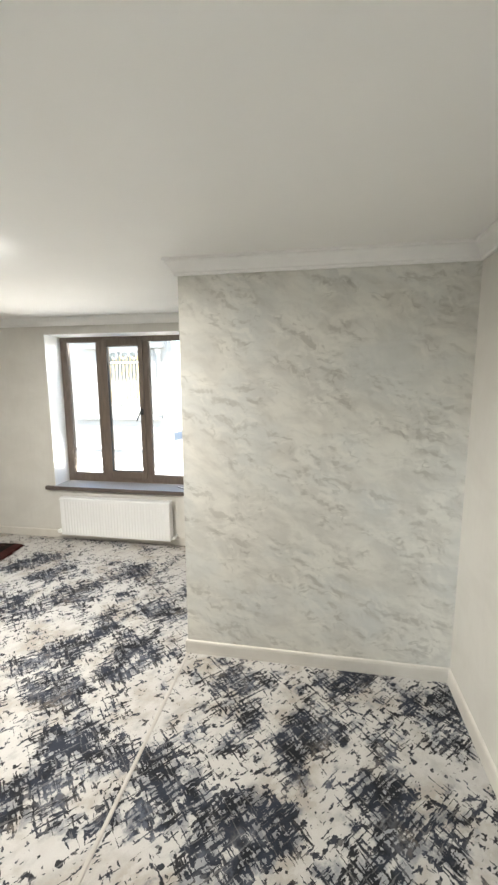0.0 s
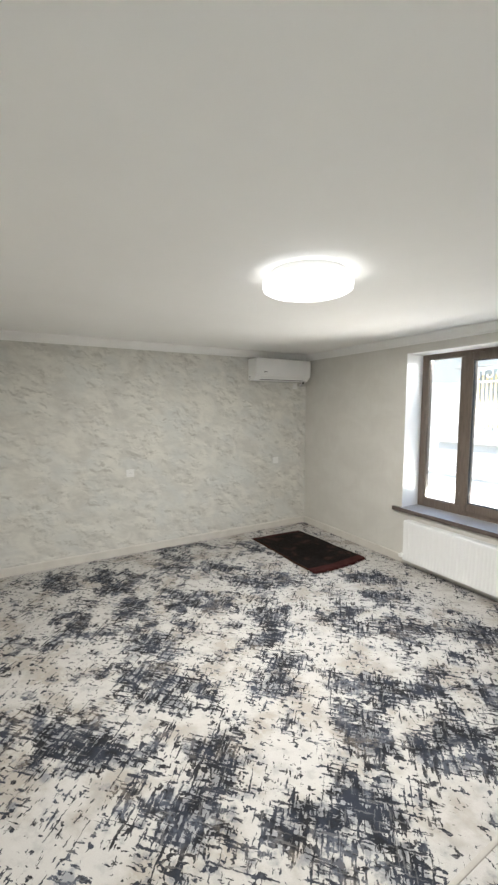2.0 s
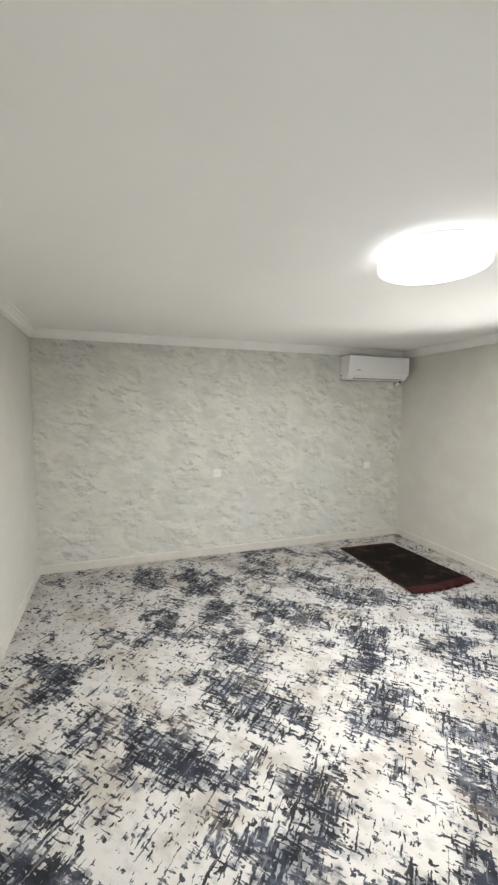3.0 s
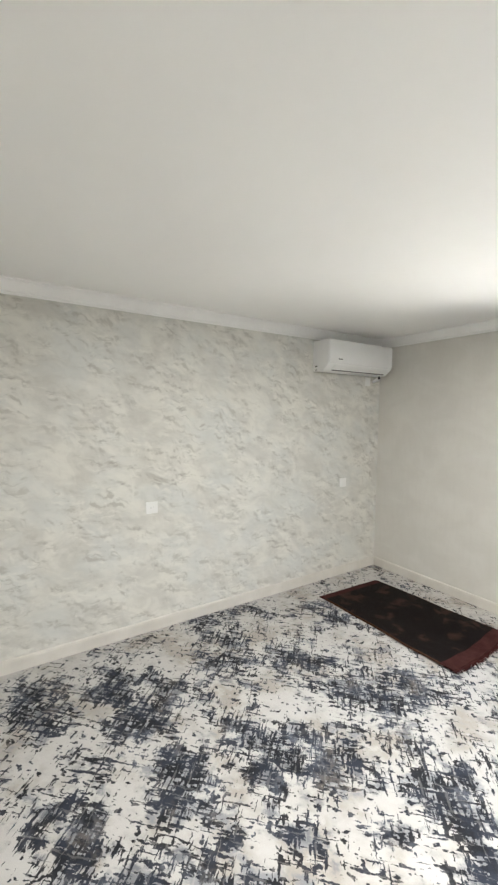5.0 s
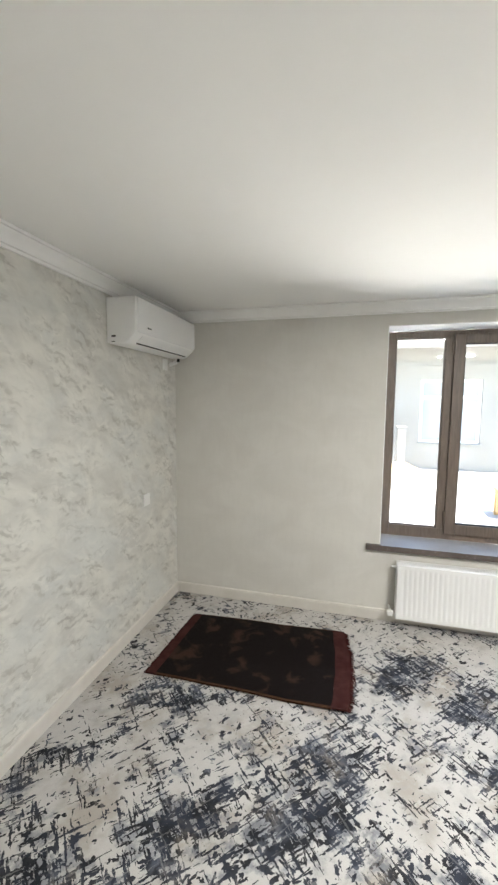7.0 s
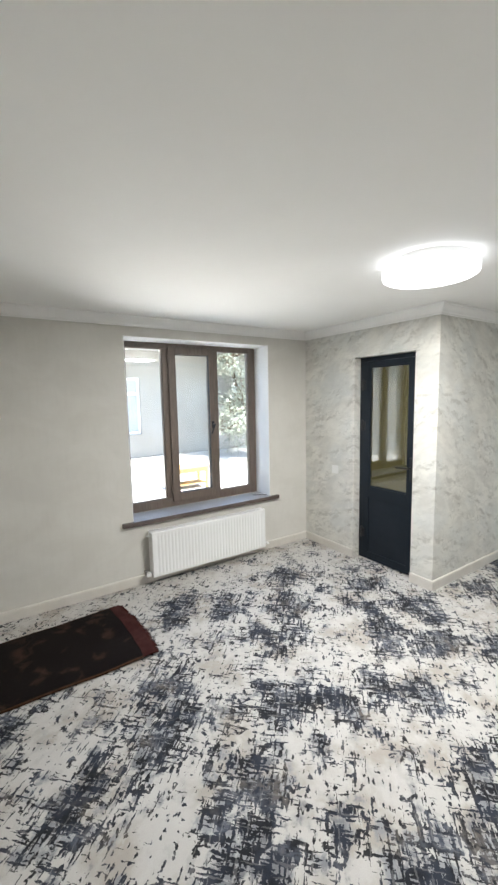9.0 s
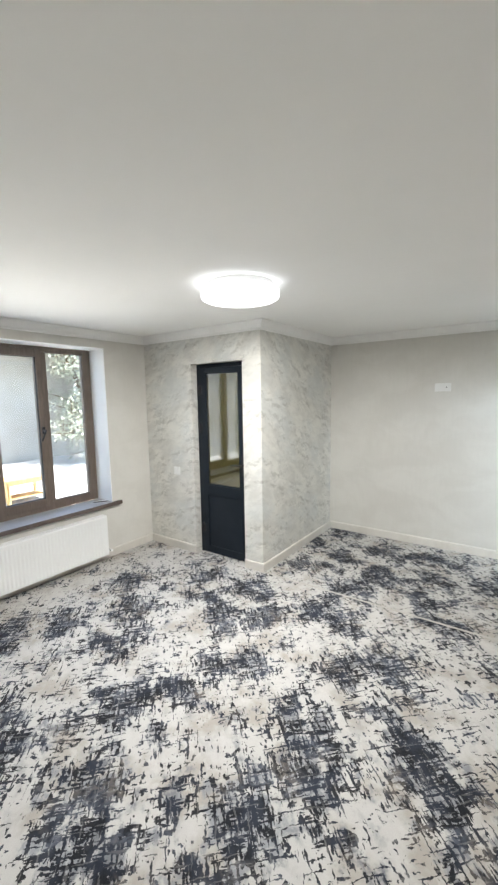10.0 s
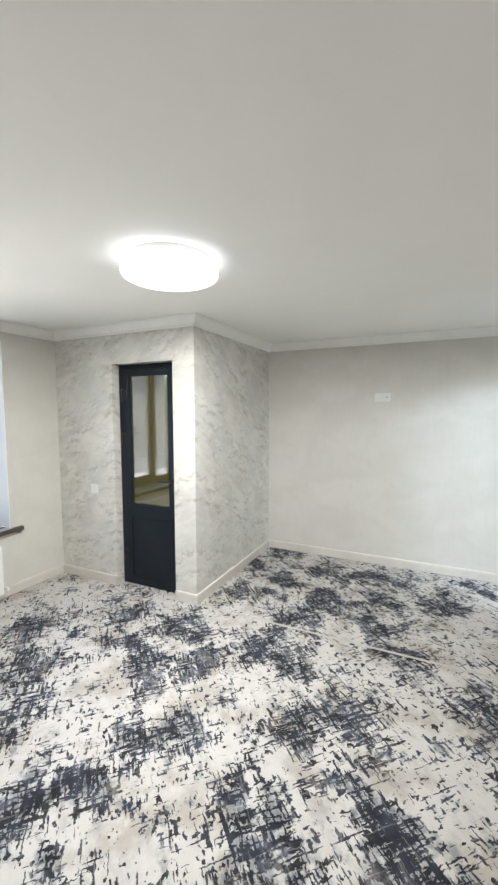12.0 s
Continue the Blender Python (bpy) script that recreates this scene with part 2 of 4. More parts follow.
def laminate(name, a, b, rough=0.38):
    m = Nodes(name)
    g = m.add("ShaderNodeNewGeometry")
    mp = m.add("ShaderNodeMapping")
    mp.inputs["Scale"].default_value = (14.0, 14.0, 1.6)
    m.link(g.outputs["Position"], mp.inputs[0])
    grain = m.noise(mp.outputs[0], 3.0, 5, 0.65, 1.2)
    m.bump(grain, 0.08, 0.002)
    return m.finish(m.mix(m.ramp(grain, 0.3, 0.7), a, b), m.ramp(grain, 0.3, 0.7, rough, rough + 0.1), 0.0, 0.5)


def window_glass():
    m = Nodes("window_glass")
    clear = m.add("ShaderNodeBsdfTransparent")
    clear.inputs[0].default_value = (0.93, 0.95, 0.94, 1)
    gloss = m.add("ShaderNodeBsdfGlossy", Roughness=0.02)
    face = m.add("ShaderNodeLayerWeight", Blend=0.5)
    sheen = m.math("MULTIPLY_ADD", m.math("POWER", face.outputs["Facing"], 4.0), 0.55, 0.035)
    mixer = m.t.nodes.new("ShaderNodeMixShader")
    m.link(sheen, mixer.inputs[0])
    m.link(clear.outputs[0], mixer.inputs[1])
    m.link(gloss.outputs[0], mixer.inputs[2])
    m.link(mixer.outputs[0], m.t.nodes["Material Output"].inputs[0])
    return m.mat


def bronze_glass():
    """Tinted cathedral glass: olive bronze, mirror-bright, with a running ripple."""
    m = Nodes("bronze_ripple_glass")
    x, y, z = m.place()
    n = m.noise(m.vec(m.math("MULTIPLY", y, 55.0), m.math("MULTIPLY", z, 9.0)), 1.0, 2, 0.5, 0.4)
    m.bump(n, 0.05, 0.004)
    m.bsdf.inputs["IOR"].default_value = 2.3
    return m.finish((0.07, 0.062, 0.018), 0.05, 0.0, 0.5)


def glowing(name, color, strength):
    m = Nodes(name)
    m.bsdf.inputs["Emission Color"].default_value = (*color, 1)
    m.bsdf.inputs["Emission Strength"].default_value = strength
    return m.finish((0.85, 0.85, 0.85), 0.4)


def leaf_mat():
    m = Nodes("leaves")
    n = m.add("ShaderNodeNewGeometry").outputs["Random Per Island"]
    m.bsdf.inputs["Transmission Weight"].default_value = 0.0
    return m.finish(m.mix(n, (0.22, 0.235, 0.17), (0.42, 0.43, 0.35)), 0.5)


CARPET, MARBLE, PLAIN = carpet(), marble_wall(), plain_wall()
CEILING = painted("ceiling_paint", (0.905, 0.897, 0.872), (0.93, 0.922, 0.897), 0.75, 1.1, 140.0, 0.06, 0.2)
TRIM = painted("white_trim_paint", (0.87, 0.862, 0.84), (0.91, 0.902, 0.88), 0.5, 4.0, 200.0, 0.05)
SKIRT = painted("cream_skirting", (0.60, 0.57, 0.52), (0.66, 0.63, 0.58), 0.42, 5.0, 200.0, 0.05)
REVEAL = painted("white_reveal_plaster", (0.84, 0.84, 0.83), (0.87, 0.87, 0.86), 0.6, 3.0, 160.0, 0.06)
ENAMEL = painted("white_enamel", (0.80, 0.80, 0.79), (0.83, 0.83, 0.82), 0.3, 2.0, 300.0, 0.02)
SWITCH = painted("switch_plastic", (0.78, 0.775, 0.755), (0.81, 0.805, 0.785), 0.4, 6.0, 400.0, 0.02)
PLASTIC = painted("white_plastic", (0.84, 0.84, 0.825), (0.87, 0.87, 0.855), 0.35, 6.0, 400.0, 0.02)
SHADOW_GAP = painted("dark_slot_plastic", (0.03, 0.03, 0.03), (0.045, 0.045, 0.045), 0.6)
FRAME = laminate("brown_laminate", (0.112, 0.086, 0.068), (0.165, 0.128, 0.102))
SILL = painted("sill_laminate", (0.085, 0.066, 0.058), (0.105, 0.082, 0.072), 0.22, 7.0, 60.0, 0.02, 0.6)
SILL_TOP = painted("grey_sill_face", (0.30, 0.30, 0.312), (0.34, 0.34, 0.35), 0.42, 3.0, 60.0, 0.0, 0.4)
GASKET = painted("black_rubber", (0.012, 0.012, 0.012), (0.02, 0.02, 0.02), 0.7)
DARK_METAL = painted("dark_handle_metal", (0.018, 0.018, 0.02), (0.03, 0.03, 0.033), 0.35, 8.0, 300.0, 0.03, 0.5, 0.4)
ANTHRACITE = painted("anthracite_powder_coat", (0.010, 0.0145, 0.020), (0.014, 0.019, 0.026), 0.45, 3.0, 420.0, 0.08, 0.2)
CHROME = painted("brushed_steel", (0.55, 0.55, 0.55), (0.62, 0.62, 0.62), 0.3, 6.0, 300.0, 0.03, 0.5, 1.0)
GLASS, BRONZE = window_glass(), bronze_glass()
LAMP_GLOW = glowing("led_diffuser", (0.97, 0.985, 1.0), 0.21)
RUG, RUG_END = rug_pile(), painted("rug_end_band", (0.035, 0.011, 0.010), (0.055, 0.019, 0.017), 0.85, 14.0, 300.0, 0.4, 0.1)
RUG_EDGE = painted("rug_bound_edge", (0.045, 0.022, 0.012), (0.065, 0.032, 0.018), 0.85, 20.0, 300.0, 0.4, 0.1)
STRIP = painted("aluminium_strip", (0.40, 0.375, 0.34), (0.47, 0.445, 0.41), 0.75, 8.0, 300.0, 0.05, 0.25, 0.0)
YARD = painted("pale_concrete", (0.42, 0.41, 0.39), (0.52, 0.505, 0.475), 0.9, 0.7, 30.0, 0.3, 0.2)
FACADE_GREY = painted("grey_render", (0.315, 0.295, 0.268), (0.365, 0.345, 0.318), 0.9, 0.8, 60.0, 0.25, 0.2)
FACADE_WHITE = painted("white_render", (0.29, 0.282, 0.266), (0.34, 0.332, 0.314), 0.85, 0.9, 60.0, 0.2, 0.2)
BASE_GREY = painted("grey_stone_base", (0.32, 0.322, 0.32), (0.38, 0.383, 0.38), 0.8, 2.0, 60.0, 0.25, 0.2)
ROOF_METAL = painted("pale_roof_sheet", (0.55, 0.55, 0.55), (0.62, 0.62, 0.62), 0.5, 1.5, 80.0, 0.05)
FAR_PANE = painted("dim_window_pane", (0.30, 0.32, 0.33), (0.36, 0.38, 0.39), 0.08, 1.5, 10.0, 0.0, 0.6)
GOLD = painted("gold_painted_iron", (0.52, 0.38, 0.18), (0.60, 0.46, 0.25), 0.45, 6.0, 200.0, 0.1)
WHITE_IRON = painted("white_painted_iron", (0.74, 0.74, 0.72), (0.80, 0.80, 0.78), 0.45, 6.0, 200.0, 0.1)
PINE = laminate("yellow_pine", (0.42, 0.25, 0.09), (0.56, 0.36, 0.15), 0.5)
SAND = painted("yellow_sand", (0.40, 0.30, 0.17), (0.50, 0.39, 0.24), 0.95, 6.0, 120.0, 0.5, 0.1)
BARK = painted("bark", (0.10, 0.075, 0.05), (0.17, 0.13, 0.09), 0.9, 9.0, 60.0, 0.6, 0.1)
LEAF = leaf_mat()
HALL_FLOOR = painted("hall_floor_tile", (0.36, 0.34, 0.31), (0.42, 0.40, 0.37), 0.35, 3.0, 90.0, 0.05)


# ---- mesh helpers ----
def add_box(bm, a, b, bevel=0.0, turn=None):
    """A box from corner a to corner b, its edges rounded by bevel, turned by a matrix."""
    made = bmesh.ops.create_cube(bm, size=1.0)["verts"]
    for v in made:
        v.co = Vector([(a[i] + b[i]) / 2 + v.co[i] * (b[i] - a[i]) for i in range(3)])
    if bevel:
        edges = list({e for v in made for e in v.link_edges})
        made = list({v for f in bmesh.ops.bevel(bm, geom=edges, offset=bevel, segments=2, profile=0.6, affect="EDGES")["faces"] for v in f.verts})
        made = list({v for v in made} | {w for v in made for e in v.link_edges for w in e.verts})
    if turn is not None:
        bmesh.ops.transform(bm, matrix=turn, verts=made)
    return bm


def box(a, b, bevel=0.0):
    return add_box(bmesh.new(), a, b, bevel)


def boxes(*pairs, bevel=0.0):
    bm = bmesh.new()
    for a, b in pairs:
        add_box(bm, a, b, bevel)
    return bm


def add_rod(bm, a, b, r, r2=None, sides=12):
    a, b = Vector(a), Vector(b)
    m = Matrix.Translation((a + b) / 2) @ (b - a).to_track_quat("Z", "Y").to_matrix().to_4x4()
    bmesh.ops.create_cone(bm, cap_ends=True, segments=sides, radius1=r, radius2=r if r2 is None else r2, depth=(b - a).length, matrix=m)
    return bm


def rod(a, b, r, r2=None, sides=12):
    return add_rod(bmesh.new(), a, b, r, r2, sides)


def sweep(points, profile, closed=False):
    """A moulding: profile (out from the wall, up) run along points, mitred; the room lies to the left of the line."""
    bm = bmesh.new()
    n = len(points)
    rings = []
    for i, p in enumerate(points):
        p = Vector((*p, 0))
        dirs = []
        if closed or i > 0:
            dirs.append((p - Vector((*points[i - 1], 0))).normalized())
        if closed or i < n - 1:
            dirs.append((Vector((*points[(i + 1) % n], 0)) - p).normalized())
        ns = [Vector((-d.y, d.x, 0)) for d in dirs]
        m = ns[0] if len(ns) == 1 or ns[0].dot(ns[1]) > 0.99 else ns[0] + ns[1]
        rings.append([bm.verts.new(p + m * d + Vector((0, 0, h))) for d, h in profile])
    k = len(profile)
    for i in range(n if closed else n - 1):
        a, b = rings[i], rings[(i + 1) % n]
        for j in range(k):
            bm.faces.new((a[j], a[(j + 1) % k], b[(j + 1) % k], b[j]))
    if not closed:
        bm.faces.new(rings[0])
        bm.faces.new(rings[-1][::-1])
    bmesh.ops.recalc_face_normals(bm, faces=bm.faces)
    return bm


def lathe(profile, sides=48):
    """A turned form about z: profile of (radius, height)."""
    bm = bmesh.new()
    rings = []
    for r, h in profile:
        rings.append([bm.verts.new((r * math.cos(math.tau * i / sides), r * math.sin(math.tau * i / sides), h)) for i in range(sides)])
    for a, b in zip(rings, rings[1:]):
        for i in range(sides):
            bm.faces.new((a[i], a[(i + 1) % sides], b[(i + 1) % sides], b[i]))
    bm.faces.new(rings[0])
    bm.faces.new(rings[-1][::-1])
    bmesh.ops.recalc_face_normals(bm, faces=bm.faces)
    return bm


def prism(outline, axis, lo, hi):
    """A flat outline pushed along an axis from lo to hi."""
    bm = bmesh.new()
    order = {"x": lambda p, t: (t, p[0], p[1]), "y": lambda p, t: (p[0], t, p[1]), "z": lambda p, t: (p[0], p[1], t)}[axis]
    a = [bm.verts.new(order(p, lo)) for p in outline]
    b = [bm.verts.new(order(p, hi)) for p in outline]
    k = len(outline)
    for i in range(k):
        bm.faces.new((a[i], a[(i + 1) % k], b[(i + 1) % k], b[i]))
    bm.faces.new(a[::-1])
    bm.faces.new(b)
    bmesh.ops.recalc_face_normals(bm, faces=bm.faces)
    return bm


def mesh(name, bm, material, smooth=False):
    me = bpy.data.meshes.new(name)
    bm.to_mesh(me)
    bm.free()
    me.materials.append(material)
    if smooth:
        me.polygons.foreach_set("use_smooth", [True] * len(me.polygons))
        me.set_sharp_from_angle(angle=radians(38))
    return me


def part(name, bm, material, parent, label="", smooth=False):
    ob = new(name, mesh(name, bm, material, smooth))
    ob.parent = parent
    if parent is not None:
        ob.matrix_parent_inverse = parent.matrix_world.inverted()
    return tagged(ob, label)


def thing(name, at, label, category, group="", kind=""):
    ob = new(name)
    ob.location = at
    ob.empty_display_size = 0.1
    ob.matrix_world = Matrix.Translation(at)
    return tagged(ob, label, category, group, kind)


def setting(name, bm, material, label, category, smooth=False):
    return tagged(new(name, mesh(name, bm, material, smooth)), label, category, kind="structure")


# ---- the room's shell ----
def carpet_floor():
    """One sheet of carpet with a thickness; motif says how thick the dark pattern lies at each spot."""
    spots = [(1.88, -1.80), (2.93, -1.74), (1.46, -2.15), (2.47, -2.17), (2.88, -2.85), (2.46, -3.31), (3.43, -2.32), (0.87, -1.78),
             (2.29, -2.77), (1.80, -2.76), (1.81, -0.65), (3.35, -1.69), (2.91, -0.68), (1.35, -2.39), (3.37, -2.62), (0.81, -2.80),
             (2.54, -1.11), (1.31, -1.66), (2.09, -1.95), (2.30, -3.52), (1.15, -2.76), (4.89, -2.40), (3.44, -1.21), (3.04, -3.02),
             (2.27, -1.36), (1.40, -1.36), (2.19, -0.77), (3.16, -1.49), (2.08, -2.95), (2.42, -3.93), (4.79, -2.64), (3.37, -3.77),
             (0.05, -2.08), (0.58, -2.18), (0.60, -1.10), (0.38, -3.23), (1.28, -3.25), (1.63, -2.80), (0.49, -2.89), (4.16, -1.93),
             (4.48, -2.11), (4.75, -1.68), (3.86, -2.44), (4.23, -2.61), (5.22, -1.77), (3.10, -2.04), (2.87, -3.88), (1.71, -3.92)]
    spots += [(4.45, -2.95), (4.02, -3.05), (4.92, -3.02), (4.62, -3.50), (5.08, -3.72), (3.72, -3.20)]
    nx, ny = 200, 160
    xs, ys = np.linspace(0.0, XE, nx + 1), np.linspace(YS - 0.15, 0.0, ny + 1)
    gx, gy = np.meshgrid(xs, ys)
    fall = np.zeros_like(gx)
    for i, (px, py) in enumerate(spots):
        du, dv = (gx - px + gy - py) * 0.7071, (gy - py - gx + px) * 0.7071
        long, short = (0.28, 0.18) if i % 3 else (0.18, 0.27)
        fall = np.maximum(fall, np.exp(-((du / long) ** 2 + (dv / short) ** 2)))
    verts = [(float(a), float(b), 0.0) for a, b in zip(gx.ravel(), gy.ravel())]
    w = nx + 1
    faces = [(j * w + i, j * w + i + 1, (j + 1) * w + i + 1, (j + 1) * w + i) for j in range(ny) for i in range(nx)]
    me = bpy.data.meshes.new("floor")
    me.from_pydata(verts, [], faces)
    me.attributes.new("motif", "FLOAT", "POINT").data.foreach_set("value", fall.ravel().astype(np.float32))
    me.materials.append(CARPET)
    ob = tagged(new("floor", me), "cream carpet with broken navy-grey crosshatch pattern", "carpet", kind="structure")
    slab = part("floor_slab", box((-0.25, YS - 0.15, -0.30), (XE + 0.2, 0.0, -0.012)), YARD, ob, "concrete slab under the carpet")
    return ob


carpet_floor()
setting("ceiling", box((-0.25, YS - 0.15, H), (XE + 0.2, 0.42, H + 0.18)), CEILING, "smooth off-white painted ceiling", "ceiling")
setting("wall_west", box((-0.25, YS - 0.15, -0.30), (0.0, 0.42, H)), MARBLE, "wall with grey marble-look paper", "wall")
T = 0.42
setting("wall_north", boxes(((0, 0, -0.30), (WX0 - 0.006, T, H)), ((WX1 + 0.006, 0, -0.30), (XE + 0.2, T, H)),
                            ((WX0 - 0.006, 0, -0.30), (WX1 + 0.006, T, WZ0 - 0.03)), ((WX0 - 0.006, 0, WZ1 + 0.006), (WX1 + 0.006, T, H))),
        PLAIN, "plain warm grey papered wall with a window", "wall")
setting("wall_east", box((XE, YS - 0.15, -0.30), (XE + 0.2, 0.0, H)), PLAIN, "plain warm grey papered wall", "wall")
setting("wall_south", boxes(((0, YS - 0.15, -0.01), (HX0, YS, H)), ((HX1, YS - 0.15, -0.01), (XE, YS, H)), ((HX0, YS - 0.15, HZ), (HX1, YS, H))),
        PLAIN, "plain warm grey papered wall with a doorway", "wall")
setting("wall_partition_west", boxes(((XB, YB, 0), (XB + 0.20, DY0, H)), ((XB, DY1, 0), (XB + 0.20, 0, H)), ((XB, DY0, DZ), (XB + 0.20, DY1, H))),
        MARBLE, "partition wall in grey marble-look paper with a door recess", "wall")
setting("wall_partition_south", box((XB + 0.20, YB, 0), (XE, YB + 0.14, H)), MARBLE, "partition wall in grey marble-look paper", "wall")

COVE = [(0.0, H - 0.084), (0.014, H - 0.084), (0.016, H - 0.072), (0.024, H - 0.068), (0.030, H - 0.052), (0.041, H - 0.034),
        (0.052, H - 0.024), (0.055, H - 0.014), (0.066, H - 0.012), (0.066, H + 0.002), (0.0, H + 0.002)]
ROOM = [(0, YS), (XE, YS), (XE, YB), (XB, YB), (XB, 0), (0, 0)]
setting("trim_cornice", sweep(ROOM, COVE, True), TRIM, "white moulded plaster cornice under the ceiling", "cornice", True)
FOOT = [(0, 0.0), (0.014, 0.0), (0.014, 0.070), (0.011, 0.082), (0.006, 0.086), (0, 0.086)]
setting("baseboard", sweep([(HX1 + 0.075, YS), (XE, YS), (XE, YB), (XB, YB), (XB, DY0 - 0.002)], FOOT), SKIRT, "cream skirting board", "skirting")
setting("baseboard", sweep([(XB, DY1 + 0.002), (XB, 0), (0, 0), (0, YS), (HX0 - 0.075, YS)], FOOT), SKIRT, "cream skirting board", "skirting")


def joint_strip():
    """The slim bar over the joint of the two carpets, from the partition's corner to the south wall."""
    bm = prism([(-0.010, 0.0), (0.010, 0.0), (0.008, 0.0035), (0.003, 0.005), (-0.003, 0.005), (-0.008, 0.0035)], "y", YS + 0.02, YB - 0.016)
    ob = setting("trim_carpet_joint", bm, STRIP, "pale metal cover strip over a carpet joint", "strip", True)
    ob.location.x = XB + 0.002


joint_strip()


# ---- hall beyond the doorway, closed round ----
HY = -6.9
setting("floor_hall", box((3.4, HY, -0.30), (5.9, YS - 0.15, -0.006)), HALL_FLOOR, "pale tiled hall floor", "floor")
setting("ceiling_hall", box((3.3, HY - 0.1, 3.00), (6.0, YS - 0.15, 3.12)), CEILING, "white hall ceiling", "ceiling")
setting("wall_hall_south", box((3.4, HY - 0.1, -0.30), (5.9, HY, 3.00)), TRIM, "white hall wall", "wall")
setting("wall_hall_east", box((5.9, HY - 0.1, -0.30), (6.0, YS - 0.15, 3.00)), TRIM, "white hall wall", "wall")
setting("wall_hall_west", boxes(((3.3, HY, -0.30), (3.4, -6.55, 3.00)), ((3.3, -5.55, -0.30), (3.4, YS - 0.15, 3.00)),
                                ((3.3, -6.55, -0.30), (3.4, -5.55, 1.60)), ((3.3, -6.55, 2.90), (3.4, -5.55, 3.00))), TRIM, "white hall wall with a window opening", "wall")
setting("wall_hall_north", box((3.4, YS - 0.15, H), (5.9, YS - 0.05, 3.00)), TRIM, "white strip of hall wall above the ceiling line", "wall")
setting("wall_hall_north_end", box((XE + 0.2, YS - 0.15, -0.30), (5.9, YS - 0.05, H)), TRIM, "white end of the hall wall", "wall")


# ---- window ----
def window():
    w = tagged(new("window_1"), "brown laminate three-light window with one opening sash", "window", kind="structure")
    y0, y1 = 0.250, 0.318
    rails = [("frame_jamb", (WX0, y0, WZ0), (WX0 + 0.075, y1, WZ1)), ("frame_jamb", (WX1 - 0.085, y0, WZ0), (WX1, y1, WZ1)),
             ("frame_head", (WX0 + 0.075, y0 + 0.001, WZ1 - 0.052), (WX1 - 0.085, y1 - 0.001, WZ1)),
             ("frame_foot", (WX0 + 0.075, y0 + 0.001, WZ0), (WX1 - 0.085, y1 - 0.001, WZ0 + 0.088)),
             ("mullion", (2.119, y0 + 0.002, WZ0 + 0.088), (2.196, y1 - 0.002, WZ1 - 0.052)),
             ("mullion", (2.648, y0 + 0.002, WZ0 + 0.088), (2.727, y1 - 0.002, WZ1 - 0.052))]
    for name, a, b in rails:
        part(name, box(a, b, 0.004), FRAME, w)
    for name, x0, x1 in (("pane", WX0 + 0.075, 2.119), ("pane", 2.727, WX1 - 0.085)):
        z0, z1 = WZ0 + 0.088, WZ1 - 0.052
        p = part(name, box((x0, y0 + 0.026, z0), (x1, y0 + 0.032, z1)), GLASS, w, "clear window glass")
        p.visible_shadow = False
        bead = boxes(((x0, y0 + 0.012, z0), (x0 + 0.008, y0 + 0.026, z1)), ((x1 - 0.008, y0 + 0.012, z0), (x1, y0 + 0.026, z1)),
                     ((x0 + 0.008, y0 + 0.012, z0), (x1 - 0.008, y0 + 0.026, z0 + 0.008)), ((x0 + 0.008, y0 + 0.012, z1 - 0.008), (x1 - 0.008, y0 + 0.026, z1)))
        part("glazing_bead", bead, FRAME, p)
    # the opening sash stands proud of the frame
    sx0, sx1, sz0, sz1, s0, s1 = 2.176, 2.670, 0.648, 2.192, 0.228, 0.249
    gx0, gx1, gz0, gz1 = 2.252, 2.622, 0.730, 2.118
    sash = part("sash", boxes(((sx0, s0, sz0), (gx0, s1, sz1)), ((gx1, s0, sz0), (sx1, s1, sz1)),
                              ((gx0, s0 + 0.001, sz0), (gx1, s1, gz0)), ((gx0, s0 + 0.001, gz1), (gx1, s1, sz1)), bevel=0.005), FRAME, w)
    inner = boxes(((2.196, 0.2495, 0.688), (gx0, 0.30, 2.170)), ((gx1, 0.2495, 0.688), (2.648, 0.30, 2.170)), ((gx0, 0.2495, 0.688), (gx1, 0.30, gz0)), ((gx0, 0.2495, gz1), (gx1, 0.30, 2.170)))
    part("sash_core", inner, FRAME, sash)
    g = part("pane", box((gx0, 0.262, gz0), (gx1, 0.268, gz1)), GLASS, sash, "clear window glass")
    g.visible_shadow = False
    part("gasket", boxes(((gx0, 0.240, gz0), (gx0 + 0.005, 0.262, gz1)), ((gx1 - 0.005, 0.240, gz0), (gx1, 0.262, gz1)),
                         ((gx0 + 0.005, 0.240, gz0), (gx1 - 0.005, 0.262, gz0 + 0.006)), ((gx0 + 0.005, 0.240, gz1 - 0.006), (gx1 - 0.005, 0.262, gz1))), GASKET, sash)
    for hz in (0.78, 2.09):
        part("hinge", rod((2.170, 0.236, hz - 0.045), (2.170, 0.236, hz + 0.045), 0.008), FRAME, sash, "brown capped hinge", True)
    lever = bmesh.new()
    add_box(lever, (2.632, 0.218, 1.375), (2.660, 0.228, 1.445), 0.003)
    add_rod(lever, (2.646, 0.222, 1.41), (2.646, 0.178, 1.41), 0.009)
    add_rod(lever, (2.648, 0.180, 1.414), (2.600, 0.172, 1.312), 0.0085, 0.0075)
    part("window_handle", lever, DARK_METAL, sash, "dark lever handle, turned aslant", True)
